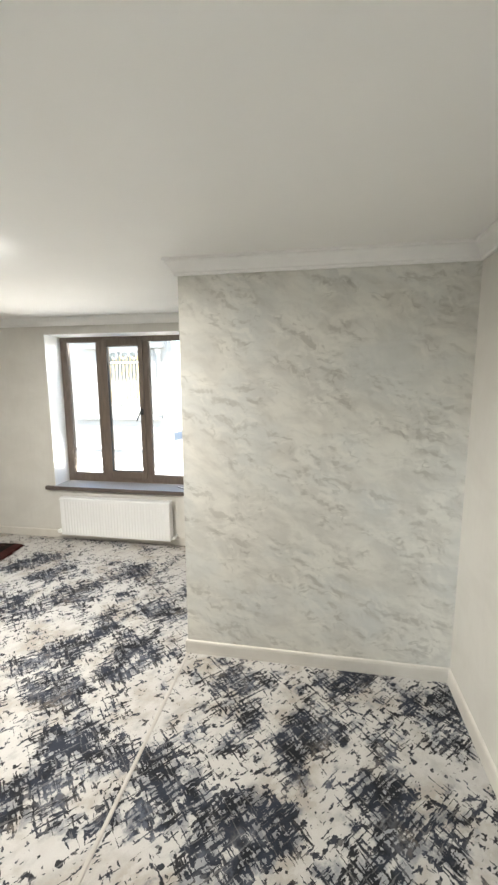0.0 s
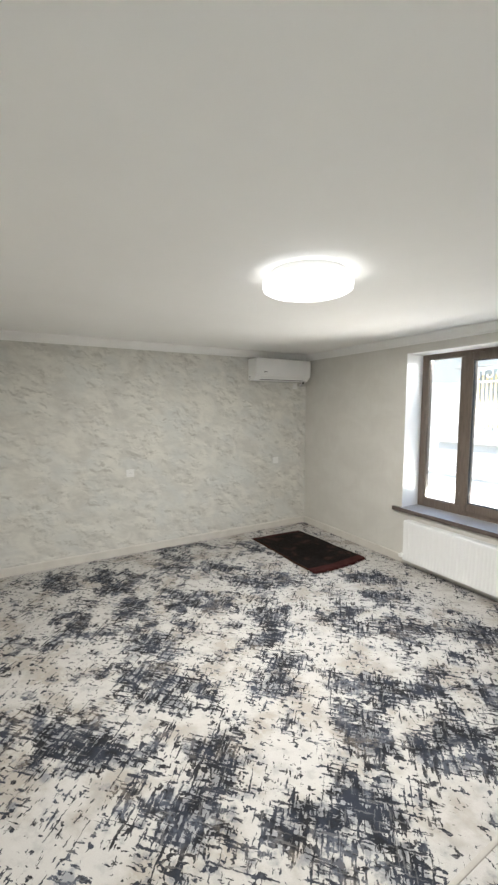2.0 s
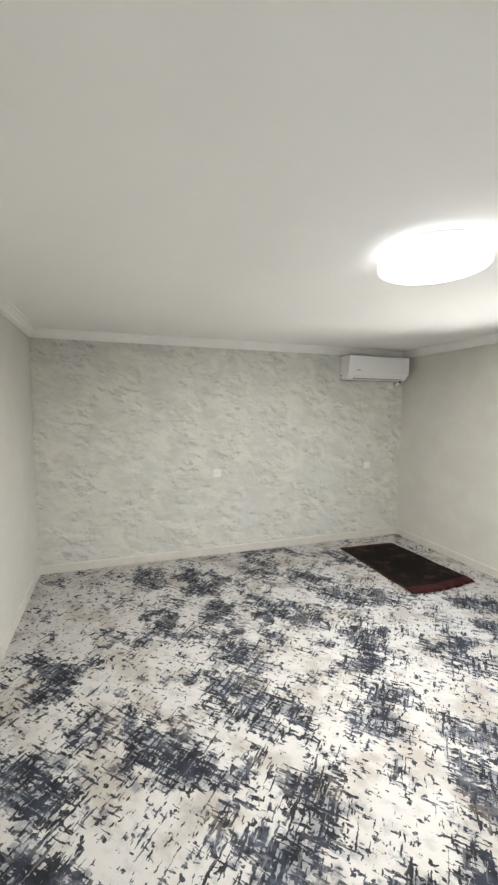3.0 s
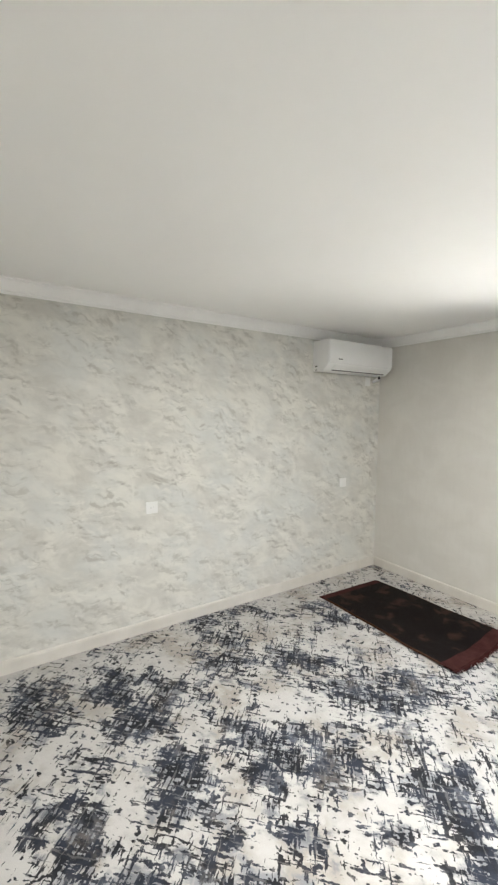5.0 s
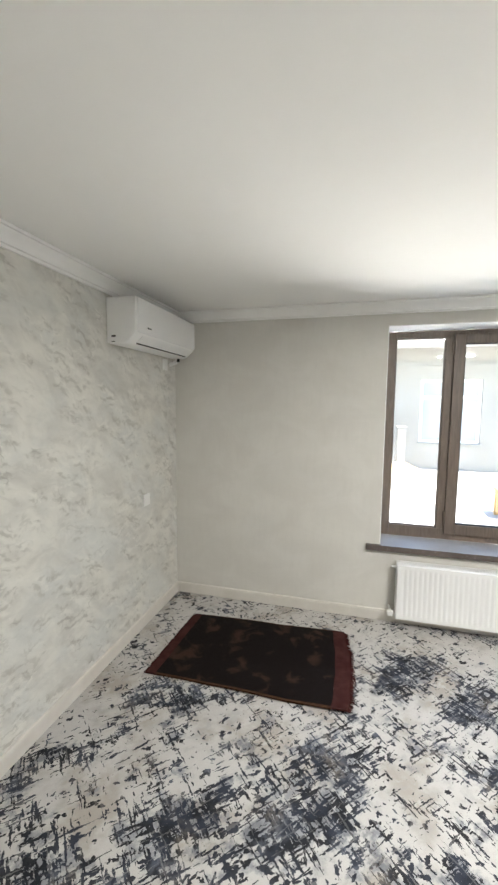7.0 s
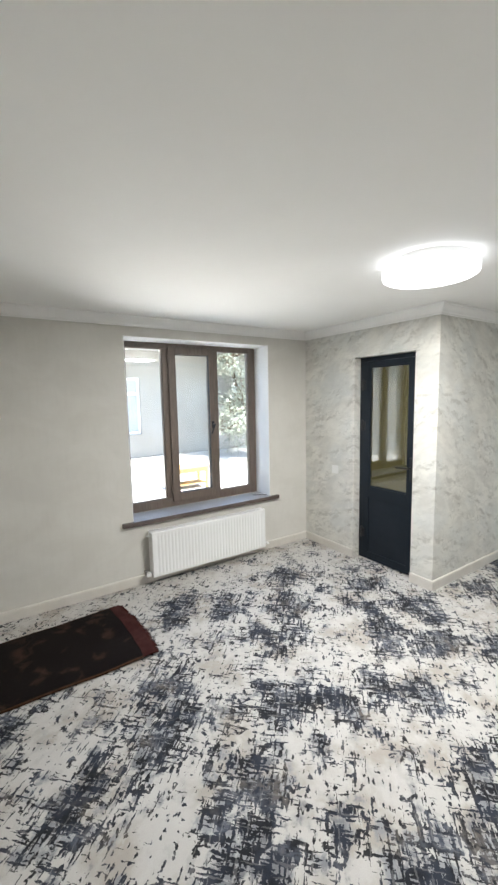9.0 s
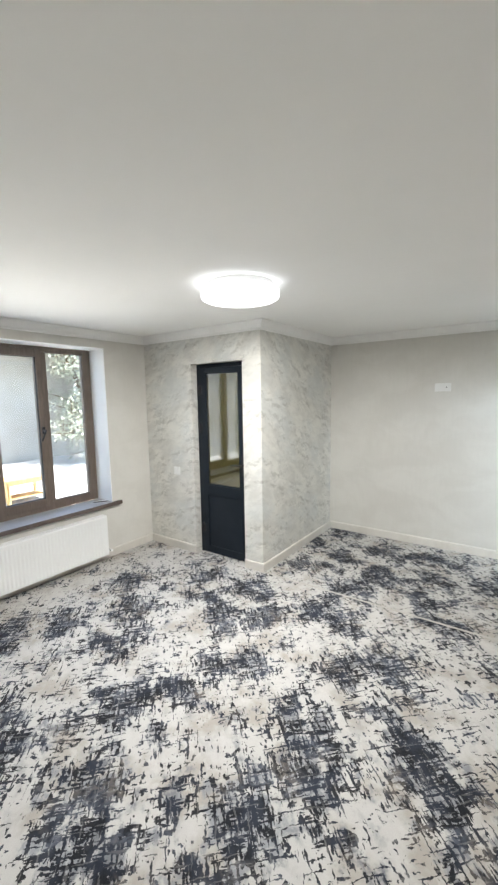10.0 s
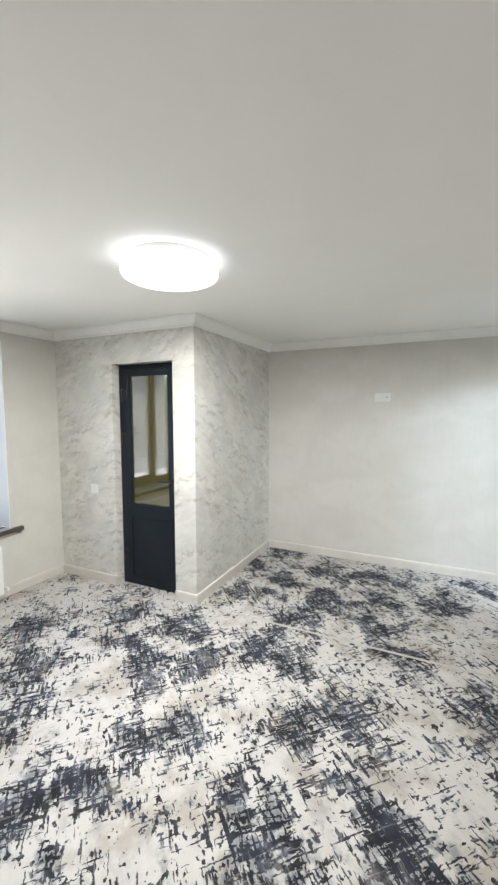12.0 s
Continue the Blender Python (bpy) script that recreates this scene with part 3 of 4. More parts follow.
    # white plastered sides and head, dark sill board
    for name, a, b in (("reveal_side", (WX0 - 0.006, -0.002, WZ0 - 0.002), (WX0, 0.249, WZ1)), ("reveal_side", (WX1, -0.002, WZ0 - 0.002), (WX1 + 0.006, 0.249, WZ1)),
                       ("reveal_head", (WX0 - 0.006, -0.002, WZ1), (WX1 + 0.006, 0.249, WZ1 + 0.006))):
        part(name, box(a, b), REVEAL, w, "white plastered reveal")
    sill = part("window_sill", box((1.585, -0.040, WZ0 - 0.042), (3.312, -0.003, WZ0 - 0.001), 0.004), SILL, w, "dark brown rounded front of the sill board")
    part("sill_face", box((WX0 + 0.0005, -0.034, WZ0 - 0.0009), (WX1 - 0.0005, 0.2495, WZ0 + 0.0015)), SILL_TOP, sill, "smooth grey face of the sill board")
    part("sill_core", box((WX0 + 0.0005, -0.0028, WZ0 - 0.030), (WX1 - 0.0005, 0.2490, WZ0 - 0.0011)), SILL, sill)


window()


def sill_clip():
    s = thing("sill_end_cap", (3.16, 0.14, WZ0), "small dark and white end cap lying on the sill", "end cap")
    m = Matrix.Translation((3.128, 0.085, 0)) @ Matrix.Rotation(radians(-35), 4, "Z")
    part("cap_base", add_box(bmesh.new(), (-0.075, -0.008, WZ0 + 0.0018), (0.075, 0.008, WZ0 + 0.010), 0.002, m), GASKET, s)
    part("cap_top", add_box(bmesh.new(), (-0.073, -0.007, WZ0 + 0.0105), (0.073, 0.007, WZ0 + 0.015), 0.001, m), PLASTIC, s)


sill_clip()


# ---- radiator under the window ----
def radiator():
    x0, x1, z0, z1, yf, yb = 1.807, 3.055, 0.082, 0.498, -0.124, -0.030
    r = thing("radiator", ((x0 + x1) / 2, -0.07, 0.0), "white ribbed steel panel radiator under the window", "radiator")
    pitch, d = 0.0334, 0.0045
    n = int((x1 - x0 - 0.05) / pitch)
    start = (x0 + x1 - n * pitch) / 2
    line = [(x0 + 0.004, yf)]
    for i in range(n):
        s = start + i * pitch
        line += [(s + 0.003, yf), (s + 0.008, yf + d), (s + pitch - 0.017, yf + d), (s + pitch - 0.012, yf)]
    line.append((x1 - 0.004, yf))
    bm = bmesh.new()
    zs = [z0 + 0.004, z0 + 0.034, z0 + 0.044, z1 - 0.044, z1 - 0.034, z1 - 0.004]
    rows = []
    for k, zz in enumerate(zs):
        flat = k in (0, 1, 4, 5)
        rows.append([bm.verts.new((x, yf if flat else y, zz)) for x, y in line])
    for a, b in zip(rows, rows[1:]):
        for i in range(len(line) - 1):
            bm.faces.new((a[i], a[i + 1], b[i + 1], b[i]))
    rim = [bm.verts.new((x, yf + 0.014, zz)) for x, zz in ((x0, z0), (x1, z0), (x1, z1), (x0, z1))]
    bm.faces.new([rim[0], rim[1]] + rows[0][::-1])
    bm.faces.new([rim[3]] + rows[-1] + [rim[2]])
    bm.faces.new([rim[0]] + [q[0] for q in rows] + [rim[3]])
    bm.faces.new([rim[2]] + [q[-1] for q in rows][::-1] + [rim[1]])
    bm.faces.new(rim[::-1])
    bmesh.ops.recalc_face_normals(bm, faces=bm.faces)
    part("front_panel", bm, ENAMEL, r, "ribbed white front panel", True)
    part("back_panel", box((x0 + 0.01, yb - 0.012, z0), (x1 - 0.01, yb, z1 - 0.01), 0.003), ENAMEL, r)
    for x in (x0 - 0.001, x1 - 0.006):
        part("side_panel", box((x, yf + 0.015, z0 + 0.006), (x + 0.007, yb - 0.003, z1 + 0.004), 0.002), ENAMEL, r)
    grille = bmesh.new()
    for yy in (yf + 0.015, -0.078, yb - 0.012):
        add_box(grille, (x0 + 0.007, yy, z1 - 0.004), (x1 - 0.007, yy + 0.008, z1 + 0.003))
    k = 78
    for i in range(k):
        x = x0 + 0.012 + i * (x1 - x0 - 0.03) / k
        add_box(grille, (x, yf + 0.023, z1 - 0.0035), (x + 0.006, yb - 0.012, z1 + 0.002))
    part("top_grille", grille, ENAMEL, r, "slotted white top grille")
    part("convector", boxes(*[((x0 + 0.03 + i * 0.04, yf + 0.02, z0 + 0.05), (x0 + 0.032 + i * 0.04, yb - 0.014, z1 - 0.03)) for i in range(29)]), ENAMEL, r)
    for x in (x0 + 0.2, x1 - 0.2):
        part("bracket", box((x, yb, z0 + 0.06), (x + 0.03, 0.0, z1 - 0.06)), ENAMEL, r)
    # fittings
    valve = bmesh.new()
    add_rod(valve, (x0, -0.075, z0 + 0.035), (x0 - 0.045, -0.075, z0 + 0.035), 0.010)
    add_rod(valve, (x0 - 0.035, -0.075, z0 + 0.035), (x0 - 0.035, 0.0, z0 + 0.035), 0.009)
    v = part("valve", valve, CHROME, r, "valve with a white star knob", True)
    knob = bmesh.new()
    for i in range(5):
        a = math.tau * i / 5 + 0.3
        add_rod(knob, (x0 - 0.035 + 0.015 * math.cos(a), -0.088, z0 + 0.035 + 0.015 * math.sin(a)), (x0 - 0.035 + 0.015 * math.cos(a), -0.114, z0 + 0.035 + 0.015 * math.sin(a)), 0.0085)
    add_rod(knob, (x0 - 0.035, -0.075, z0 + 0.035), (x0 - 0.035, -0.116, z0 + 0.035), 0.014)
    part("knob", knob, PLASTIC, v, "white plastic star knob", True)
    plug = rod((x0 + 0.002, -0.075, z1 - 0.035), (x0 - 0.014, -0.075, z1 - 0.035), 0.013)
    add_rod(plug, (x0 - 0.012, -0.075, z1 - 0.035), (x0 - 0.034, -0.075, z1 - 0.035), 0.007)
    part("air_vent", plug, PLASTIC, r, "white air vent plug", True)
    lock = rod((x1, -0.075, z0 + 0.035), (x1 + 0.04, -0.075, z0 + 0.035), 0.010)
    add_rod(lock, (x1 + 0.032, -0.102, z0 + 0.035), (x1 + 0.032, 0.0, z0 + 0.035), 0.009)
    lv = part("lockshield", lock, CHROME, r, "chrome lockshield valve", True)
    cap = rod((x1 + 0.032, -0.10, z0 + 0.035), (x1 + 0.032, -0.125, z0 + 0.035), 0.016, 0.013)
    part("cap", cap, PLASTIC, lv, "white valve cap", True)
    part("end_plug", rod((x1 - 0.002, -0.075, z1 - 0.035), (x1 + 0.010, -0.075, z1 - 0.035), 0.013), PLASTIC, r, "", True)


radiator()


# ---- air conditioner ----
def air_conditioner():
    y0, y1 = -0.945, -0.085
    a = thing("air_conditioner", (0.0, (y0 + y1) / 2, 2.0), "white wall-mounted split air conditioner near the ceiling", "air conditioner")
    body = [(0.0, 2.018), (0.03, 2.012), (0.118, 2.010), (0.142, 2.018), (0.198, 2.068), (0.203, 2.080), (0.204, 2.282), (0.196, 2.287), (0.0, 2.287)]
    bm = prism(body, "y", y0, y1)
    ends = [f for f in bm.faces if abs(f.normal.y) > 0.9]
    bmesh.ops.bevel(bm, geom=list({e for f in ends for e in f.edges}), offset=0.010, segments=3, profile=0.6, affect="EDGES")
    part("casing", bm, PLASTIC, a, "", True)
    front = prism([(0.201, 2.078), (0.209, 2.080), (0.2125, 2.094), (0.2125, 2.270), (0.209, 2.281), (0.203, 2.283)], "y", y0 + 0.004, y1 - 0.004)
    bmesh.ops.bevel(front, geom=[e for e in front.edges if e.calc_length() < 0.3], offset=0.003, segments=2, affect="EDGES")
    f = part("front_panel", front, ENAMEL, a, "smooth glossy white front panel", True)
    part("badge", boxes(((0.2128, y0 + 0.115, 2.112), (0.2134, y0 + 0.135, 2.122)), ((0.2128, y0 + 0.138, 2.114), (0.2134, y0 + 0.165, 2.121))), SHADOW_GAP, f, "small dark badge bars")
    slot = prism([(0.147, 2.0195), (0.154, 2.0258), (0.150, 2.0300), (0.143, 2.0237)], "y", y0 + 0.09, y1 - 0.05)
    part("outlet_slot", slot, SHADOW_GAP, a, "dark air outlet slot")
    flap = prism([(0.156, 2.0255), (0.176, 2.0430), (0.1965, 2.0620), (0.1975, 2.0660), (0.1930, 2.0660), (0.1720, 2.0470), (0.1530, 2.0300)], "y", y0 + 0.085, y1 - 0.045)
    part("louvre_flap", flap, ENAMEL, a, "long white louvre flap", True)
    part("clip", box((0.035, y0 - 0.002, 2.052), (0.062, y0 + 0.004, 2.062)), SHADOW_GAP, a, "dark slot on the side")
    part("clip", box((0.035, y0 - 0.002, 2.022), (0.058, y0 + 0.004, 2.027)), SHADOW_GAP, a)
    part("drain_stub", rod((0.08, y1 - 0.03, 2.020), (0.08, y1 - 0.03, 1.985), 0.011), GASKET, a, "black pipe end", True)
    elbow = rod((0.0, y1 - 0.02, 1.965), (0.060, y1 - 0.02, 1.985), 0.016)
    add_rod(elbow, (0.060, y1 - 0.02, 1.985), (0.070, y1 - 0.03, 2.02), 0.016)
    part("wrapped_pipe", elbow, PLASTIC, a, "white wrapped pipe into the wall", True)


air_conditioner()


# ---- sockets and switches ----
def plate(name, at, face, width, label, category, detail):
    """A square white plate on a wall; face is the way it looks: east or west."""
    t = thing(name, at, label, category)
    turn = Matrix.Translation(at) @ Matrix.Rotation(0.0 if face == "east" else math.pi, 4, "Z")
    h = 0.0435
    part("cover", add_box(bmesh.new(), (0.0, -width / 2, -h), (0.009, width / 2, h), 0.003, turn), SWITCH, t)
    if detail == "socket":
        rim = lathe([(0.021, 0.0), (0.021, 0.003), (0.019, 0.003), (0.018, 0.0005)], 24)
        bmesh.ops.transform(rim, matrix=turn @ Matrix.Translation((0.009, 0, 0)) @ Matrix.Rotation(math.pi / 2, 4, "Y"), verts=rim.verts)
        part("socket_rim", rim, SWITCH, t, "", True)
        for s in (-1, 1):
            hole = rod((0.0092, s * 0.0095, 0), (0.0102, s * 0.0095, 0), 0.0026)
            bmesh.ops.transform(hole, matrix=turn, verts=hole.verts)
            part("pin_hole", hole, SHADOW_GAP, t)
    elif detail == "rocker":
        part("rocker", add_box(bmesh.new(), (0.009, -width * 0.36, -h * 0.72), (0.0125, width * 0.36, h * 0.72), 0.002, turn), SWITCH, t)
    else:
        for s in (-1, 1):
            part("insert", add_box(bmesh.new(), (0.009, s * width * 0.24 - 0.026, -0.026), (0.011, s * width * 0.24 + 0.026, 0.026), 0.002, turn), SWITCH, t)
        hole = rod((0.0112, width * 0.24, 0), (0.0124, width * 0.24, 0), 0.006)
        bmesh.ops.transform(hole, matrix=turn, verts=hole.verts)
        part("aerial_port", hole, SHADOW_GAP, t, "dark round aerial port")
    return t


plate("wall_socket", (0.0, -2.478, 0.931), "east", 0.087, "white plastic power socket on marble paper", "socket", "socket")
plate("wall_socket", (0.0, -0.515, 0.944), "east", 0.087, "blank white socket plate on marble paper", "socket", "rocker")
plate("pipe_socket", (0.0, -0.195, 1.960), "east", 0.075, "white socket plate below the air conditioner", "socket", "rocker")
plate("light_switch", (XB, -0.468, 0.898), "west", 0.087, "white rocker switch beside the dark door", "switch", "rocker")
plate("double_socket", (XE, -2.872, 1.766), "west", 0.158, "white double socket plate high on the wall", "socket", "double")


# ---- ceiling lamp ----
def ceiling_lamp():
    c = (2.722, -2.138, H)
    l = thing("ceiling_lamp", c, "round white flush LED ceiling lamp, switched on", "lamp")
    base = lathe([(0.206, 0.0), (0.210, -0.003), (0.210, -0.033), (0.206, -0.0355)])
    dif = lathe([(0.204, -0.0355), (0.237, -0.0375), (0.2415, -0.042), (0.2415, -0.076), (0.238, -0.084), (0.228, -0.090), (0.19, -0.093), (0.10, -0.095), (0.02, -0.0955)])
    for bm in (base, dif):
        bmesh.ops.transform(bm, matrix=Matrix.Translation(c), verts=bm.verts)
    part("base_ring", base, PLASTIC, l, "", True)
    part("diffuser", dif, LAMP_GLOW, l, "glowing milky diffuser", True)


ceiling_lamp()


# ---- dark glazed door in the partition ----
def dark_door():
    d = tagged(new("door_1"), "anthracite metal door with bronze ripple glass, closed", "door", kind="structure")
    x0 = 3.832
    part("frame_post", box((x0, DY1 - 0.052, 0.0), (x0 + 0.075, DY1, DZ), 0.003), ANTHRACITE, d)
    part("frame_post", box((x0, DY0, 0.0), (x0 + 0.075, DY0 + 0.030, DZ), 0.003), ANTHRACITE, d)
    part("frame_head", box((x0 + 0.001, DY0 + 0.030, DZ - 0.040), (x0 + 0.074, DY1 - 0.052, DZ), 0.003), ANTHRACITE, d)
    y0, y1, z0, z1 = DY0 + 0.033, DY1 - 0.055, 0.008, DZ - 0.044
    gy0, gy1, gz0, gz1 = -1.285, -0.845, 0.765, 1.957
    xl = x0 - 0.012
    leaf = part("leaf", boxes(((xl, y0, z0), (xl + 0.05, gy0, z1)), ((xl, gy1, z0), (xl + 0.05, y1, z1)), ((xl + 0.0005, gy0, gz1), (xl + 0.0495, gy1, z1)),
                              ((xl + 0.0005, gy0, 0.655), (xl + 0.0495, gy1, gz0)), ((xl + 0.0005, gy0, z0), (xl + 0.0495, gy1, 0.085)), bevel=0.003), ANTHRACITE, d)
    part("lower_panel", box((xl + 0.012, gy0, 0.085), (xl + 0.036, gy1, 0.655)), ANTHRACITE, leaf, "recessed dark lower panel")
    part("glass_pane", box((xl + 0.018, gy0, gz0), (xl + 0.024, gy1, gz1)), BRONZE, leaf, "rippled olive-bronze glass")
    bead = 0.014
    part("glazing_bead", boxes(((xl + 0.006, gy0, gz0), (xl + 0.018, gy0 + bead, gz1)), ((xl + 0.006, gy1 - bead, gz0), (xl + 0.018, gy1, gz1)),
                               ((xl + 0.006, gy0 + bead, gz0), (xl + 0.018, gy1 - bead, gz0 + bead)), ((xl + 0.006, gy0 + bead, gz1 - bead), (xl + 0.018, gy1 - bead, gz1))), ANTHRACITE, leaf)
    hy = -1.325
    h = bmesh.new()
    add_box(h, (xl - 0.008, hy - 0.016, 0.905), (xl, hy + 0.016, 1.115), 0.003)
    add_rod(h, (xl, hy, 1.020), (xl - 0.052, hy, 1.020), 0.010)
    add_rod(h, (xl - 0.048, hy - 0.006, 1.020), (xl - 0.046, hy + 0.135, 1.012), 0.010, 0.008)
    part("door_handle", h, DARK_METAL, leaf, "black lever handle on a long plate", True)
    part("lock_cylinder", rod((xl - 0.011, hy, 0.935), (xl, hy, 0.935), 0.008), DARK_METAL, leaf, "", True)
    for z in (0.28, 1.38, 1.78):
        hinge = rod((xl - 0.010, y1 + 0.006, z - 0.055), (xl - 0.010, y1 + 0.006, z + 0.055), 0.011)
        add_box(hinge, (xl - 0.006, y1 - 0.028, z - 0.045), (xl, y1 + 0.036, z + 0.045))
        part("hinge", hinge, DARK_METAL, leaf, "black barrel hinge", True)


dark_door()


# ---- white door to the hall, standing open ----
def hall_door():
    d = tagged(new("door_2"), "white panel door standing open into the hall", "door", kind="structure")
    y0, y1 = YS - 0.15, YS
    part("lining", box((HX0, y0, 0.0), (HX0 + 0.022, y1, HZ), 0.002), TRIM, d, "white door lining")
    part("lining", box((HX1 - 0.022, y0, 0.0), (HX1, y1, HZ), 0.002), TRIM, d, "white door lining")
    part("lining", box((HX0 + 0.022, y0 + 0.001, HZ - 0.022), (HX1 - 0.022, y1 - 0.001, HZ), 0.002), TRIM, d, "white door lining")
    part("threshold", box((HX0 + 0.022, y0 + 0.02, 0.001), (HX1 - 0.022, y1 + 0.01, 0.016), 0.004), TRIM, d, "white threshold")
    for name, a, b in (("casing_side", (HX0 - 0.072, y1, 0.0), (HX0 + 0.010, y1 + 0.014, HZ + 0.07)), ("casing_side", (HX1 - 0.010, y1, 0.0), (HX1 + 0.072, y1 + 0.014, HZ + 0.07)),
                       ("casing_head", (HX0 + 0.010, y1, HZ - 0.010), (HX1 - 0.010, y1 + 0.013, HZ + 0.07))):
        part(name, box(a, b, 0.004), TRIM, d, "white door casing")
    lx = HX1 - 0.066
    leaf = part("leaf", box((lx, y0 - 0.52, 0.020), (lx + 0.040, y1 - 0.060, HZ - 0.026), 0.003), TRIM, d, "plain white open leaf")
    for z0, z1 in ((0.18, 0.86), (1.02, 1.90)):
        part("leaf_panel", box((lx - 0.004, y0 - 0.42, z0), (lx, y0 - 0.03, z1), 0.003), TRIM, leaf)
    for z in (0.23, 1.35, 1.81):
        plate_bm = boxes(((HX1 - 0.0250, y1 - 0.052, z - 0.052), (HX1 - 0.0222, y1 - 0.016, z + 0.052)), bevel=0.001)
        hg = part("hinge", plate_bm, GASKET, d, "black-edged hinge plate")
        part("hinge_face", box((HX1 - 0.0262, y1 - 0.046, z - 0.038), (HX1 - 0.0251, y1 - 0.026, z + 0.038)), CHROME, hg, "steel face")
        part("hinge_pin", rod((HX1 - 0.028, y1 - 0.056, z - 0.05), (HX1 - 0.028, y1 - 0.056, z + 0.05), 0.005), GASKET, hg, "", True)


hall_door()


# ---- small rug ----
def rug():
    a, b, c, d = Vector((0.295, -0.345, 0)), Vector((0.262, -1.048, 0)), Vector((1.498, -1.036, 0)), Vector((1.458, -0.285, 0))
    r = thing("rug", (0.88, -0.68, 0.0), "dark maroon pile rug with fringed ends lying on the carpet", "rug")

    def spot(s, t, z):
        p = a.lerp(d, s).lerp(b.lerp(c, s), t)
        wave = 0.0035 * (math.sin(9 * s + 3 * t) + math.sin(5 * t - 7 * s)) * (0.4 + s)
        return Vector((p.x + 0.030 * math.sin(3.1 * t) * s ** 4 + 0.004 * math.sin(23 * t) * s ** 6, p.y + 0.006 * math.sin(6 * s), z + abs(wave)))

    def sheet(s0, s1, t0, t1, thick, ns, nt, lift=0.0):
        bm = bmesh.new()
        grid = [[[bm.verts.new(spot(s0 + (s1 - s0) * i / ns, t0 + (t1 - t0) * j / nt, z + lift)) for j in range(nt + 1)] for i in range(ns + 1)] for z in (0.003, thick)]
        for k in (0, 1):
            for i in range(ns):
                for j in range(nt):
                    q = (grid[k][i][j], grid[k][i + 1][j], grid[k][i + 1][j + 1], grid[k][i][j + 1])
                    bm.faces.new(q if k else q[::-1])
        rim = [(i, 0) for i in range(ns)] + [(ns, j) for j in range(nt)] + [(i, nt) for i in range(ns, 0, -1)] + [(0, j) for j in range(nt, 0, -1)]
        for p, q in zip(rim, rim[1:] + rim[:1]):
            bm.faces.new((grid[0][p[0]][p[1]], grid[0][q[0]][q[1]], grid[1][q[0]][q[1]], grid[1][p[0]][p[1]]))
        bmesh.ops.recalc_face_normals(bm, faces=bm.faces)
        return bm

    part("rug_field", sheet(0.070, 0.920, 0.012, 0.988, 0.016, 40, 24), RUG, r, "dark maroon pile with vague brown motifs", True)
    part("bound_edge", sheet(0.070, 0.920, -0.004, 0.0118, 0.014, 40, 2), RUG_EDGE, r, "brown bound edge", True)
    part("bound_edge", sheet(0.070, 0.920, 0.9882, 1.004, 0.014, 40, 2), RUG_EDGE, r, "brown bound edge", True)
    part("end_band", sheet(0.018, 0.0698, -0.004, 1.004, 0.013, 4, 24), RUG_END, r, "dark red woven end band", True)
    part("end_band", sheet(0.9202, 0.990, -0.004, 1.004, 0.015, 4, 24, 0.003), RUG_END, r, "dark red woven end band", True)
    for lo, hi in ((0.019, 0.004), (0.989, 1.010)):
        bm = bmesh.new()
        for i in range(150):
            t = i / 149
            k = (hi - lo) * (0.75 + 0.45 * random.random())
            p, q = spot(lo, t, 0.008), spot(lo + k, min(1, max(0, t + random.uniform(-0.010, 0.010))), 0.004)
            add_rod(bm, p, q, 0.0028, 0.0018, 5)
        f = part("fringe", bm, RUG_END, r, "dark red fringe threads")
        tagged(f, kind="stuff")


rug()


# ---- the yard outside ----
def yard():
    n = 40
    bm = bmesh.new()
    bmesh.ops.create_grid(bm, x_segments=n, y_segments=n, size=400.0)
    for v in bm.verts:
        v.co.z = GROUND
    setting("ground", bm, YARD, "pale sunlit concrete yard", "ground")


yard()


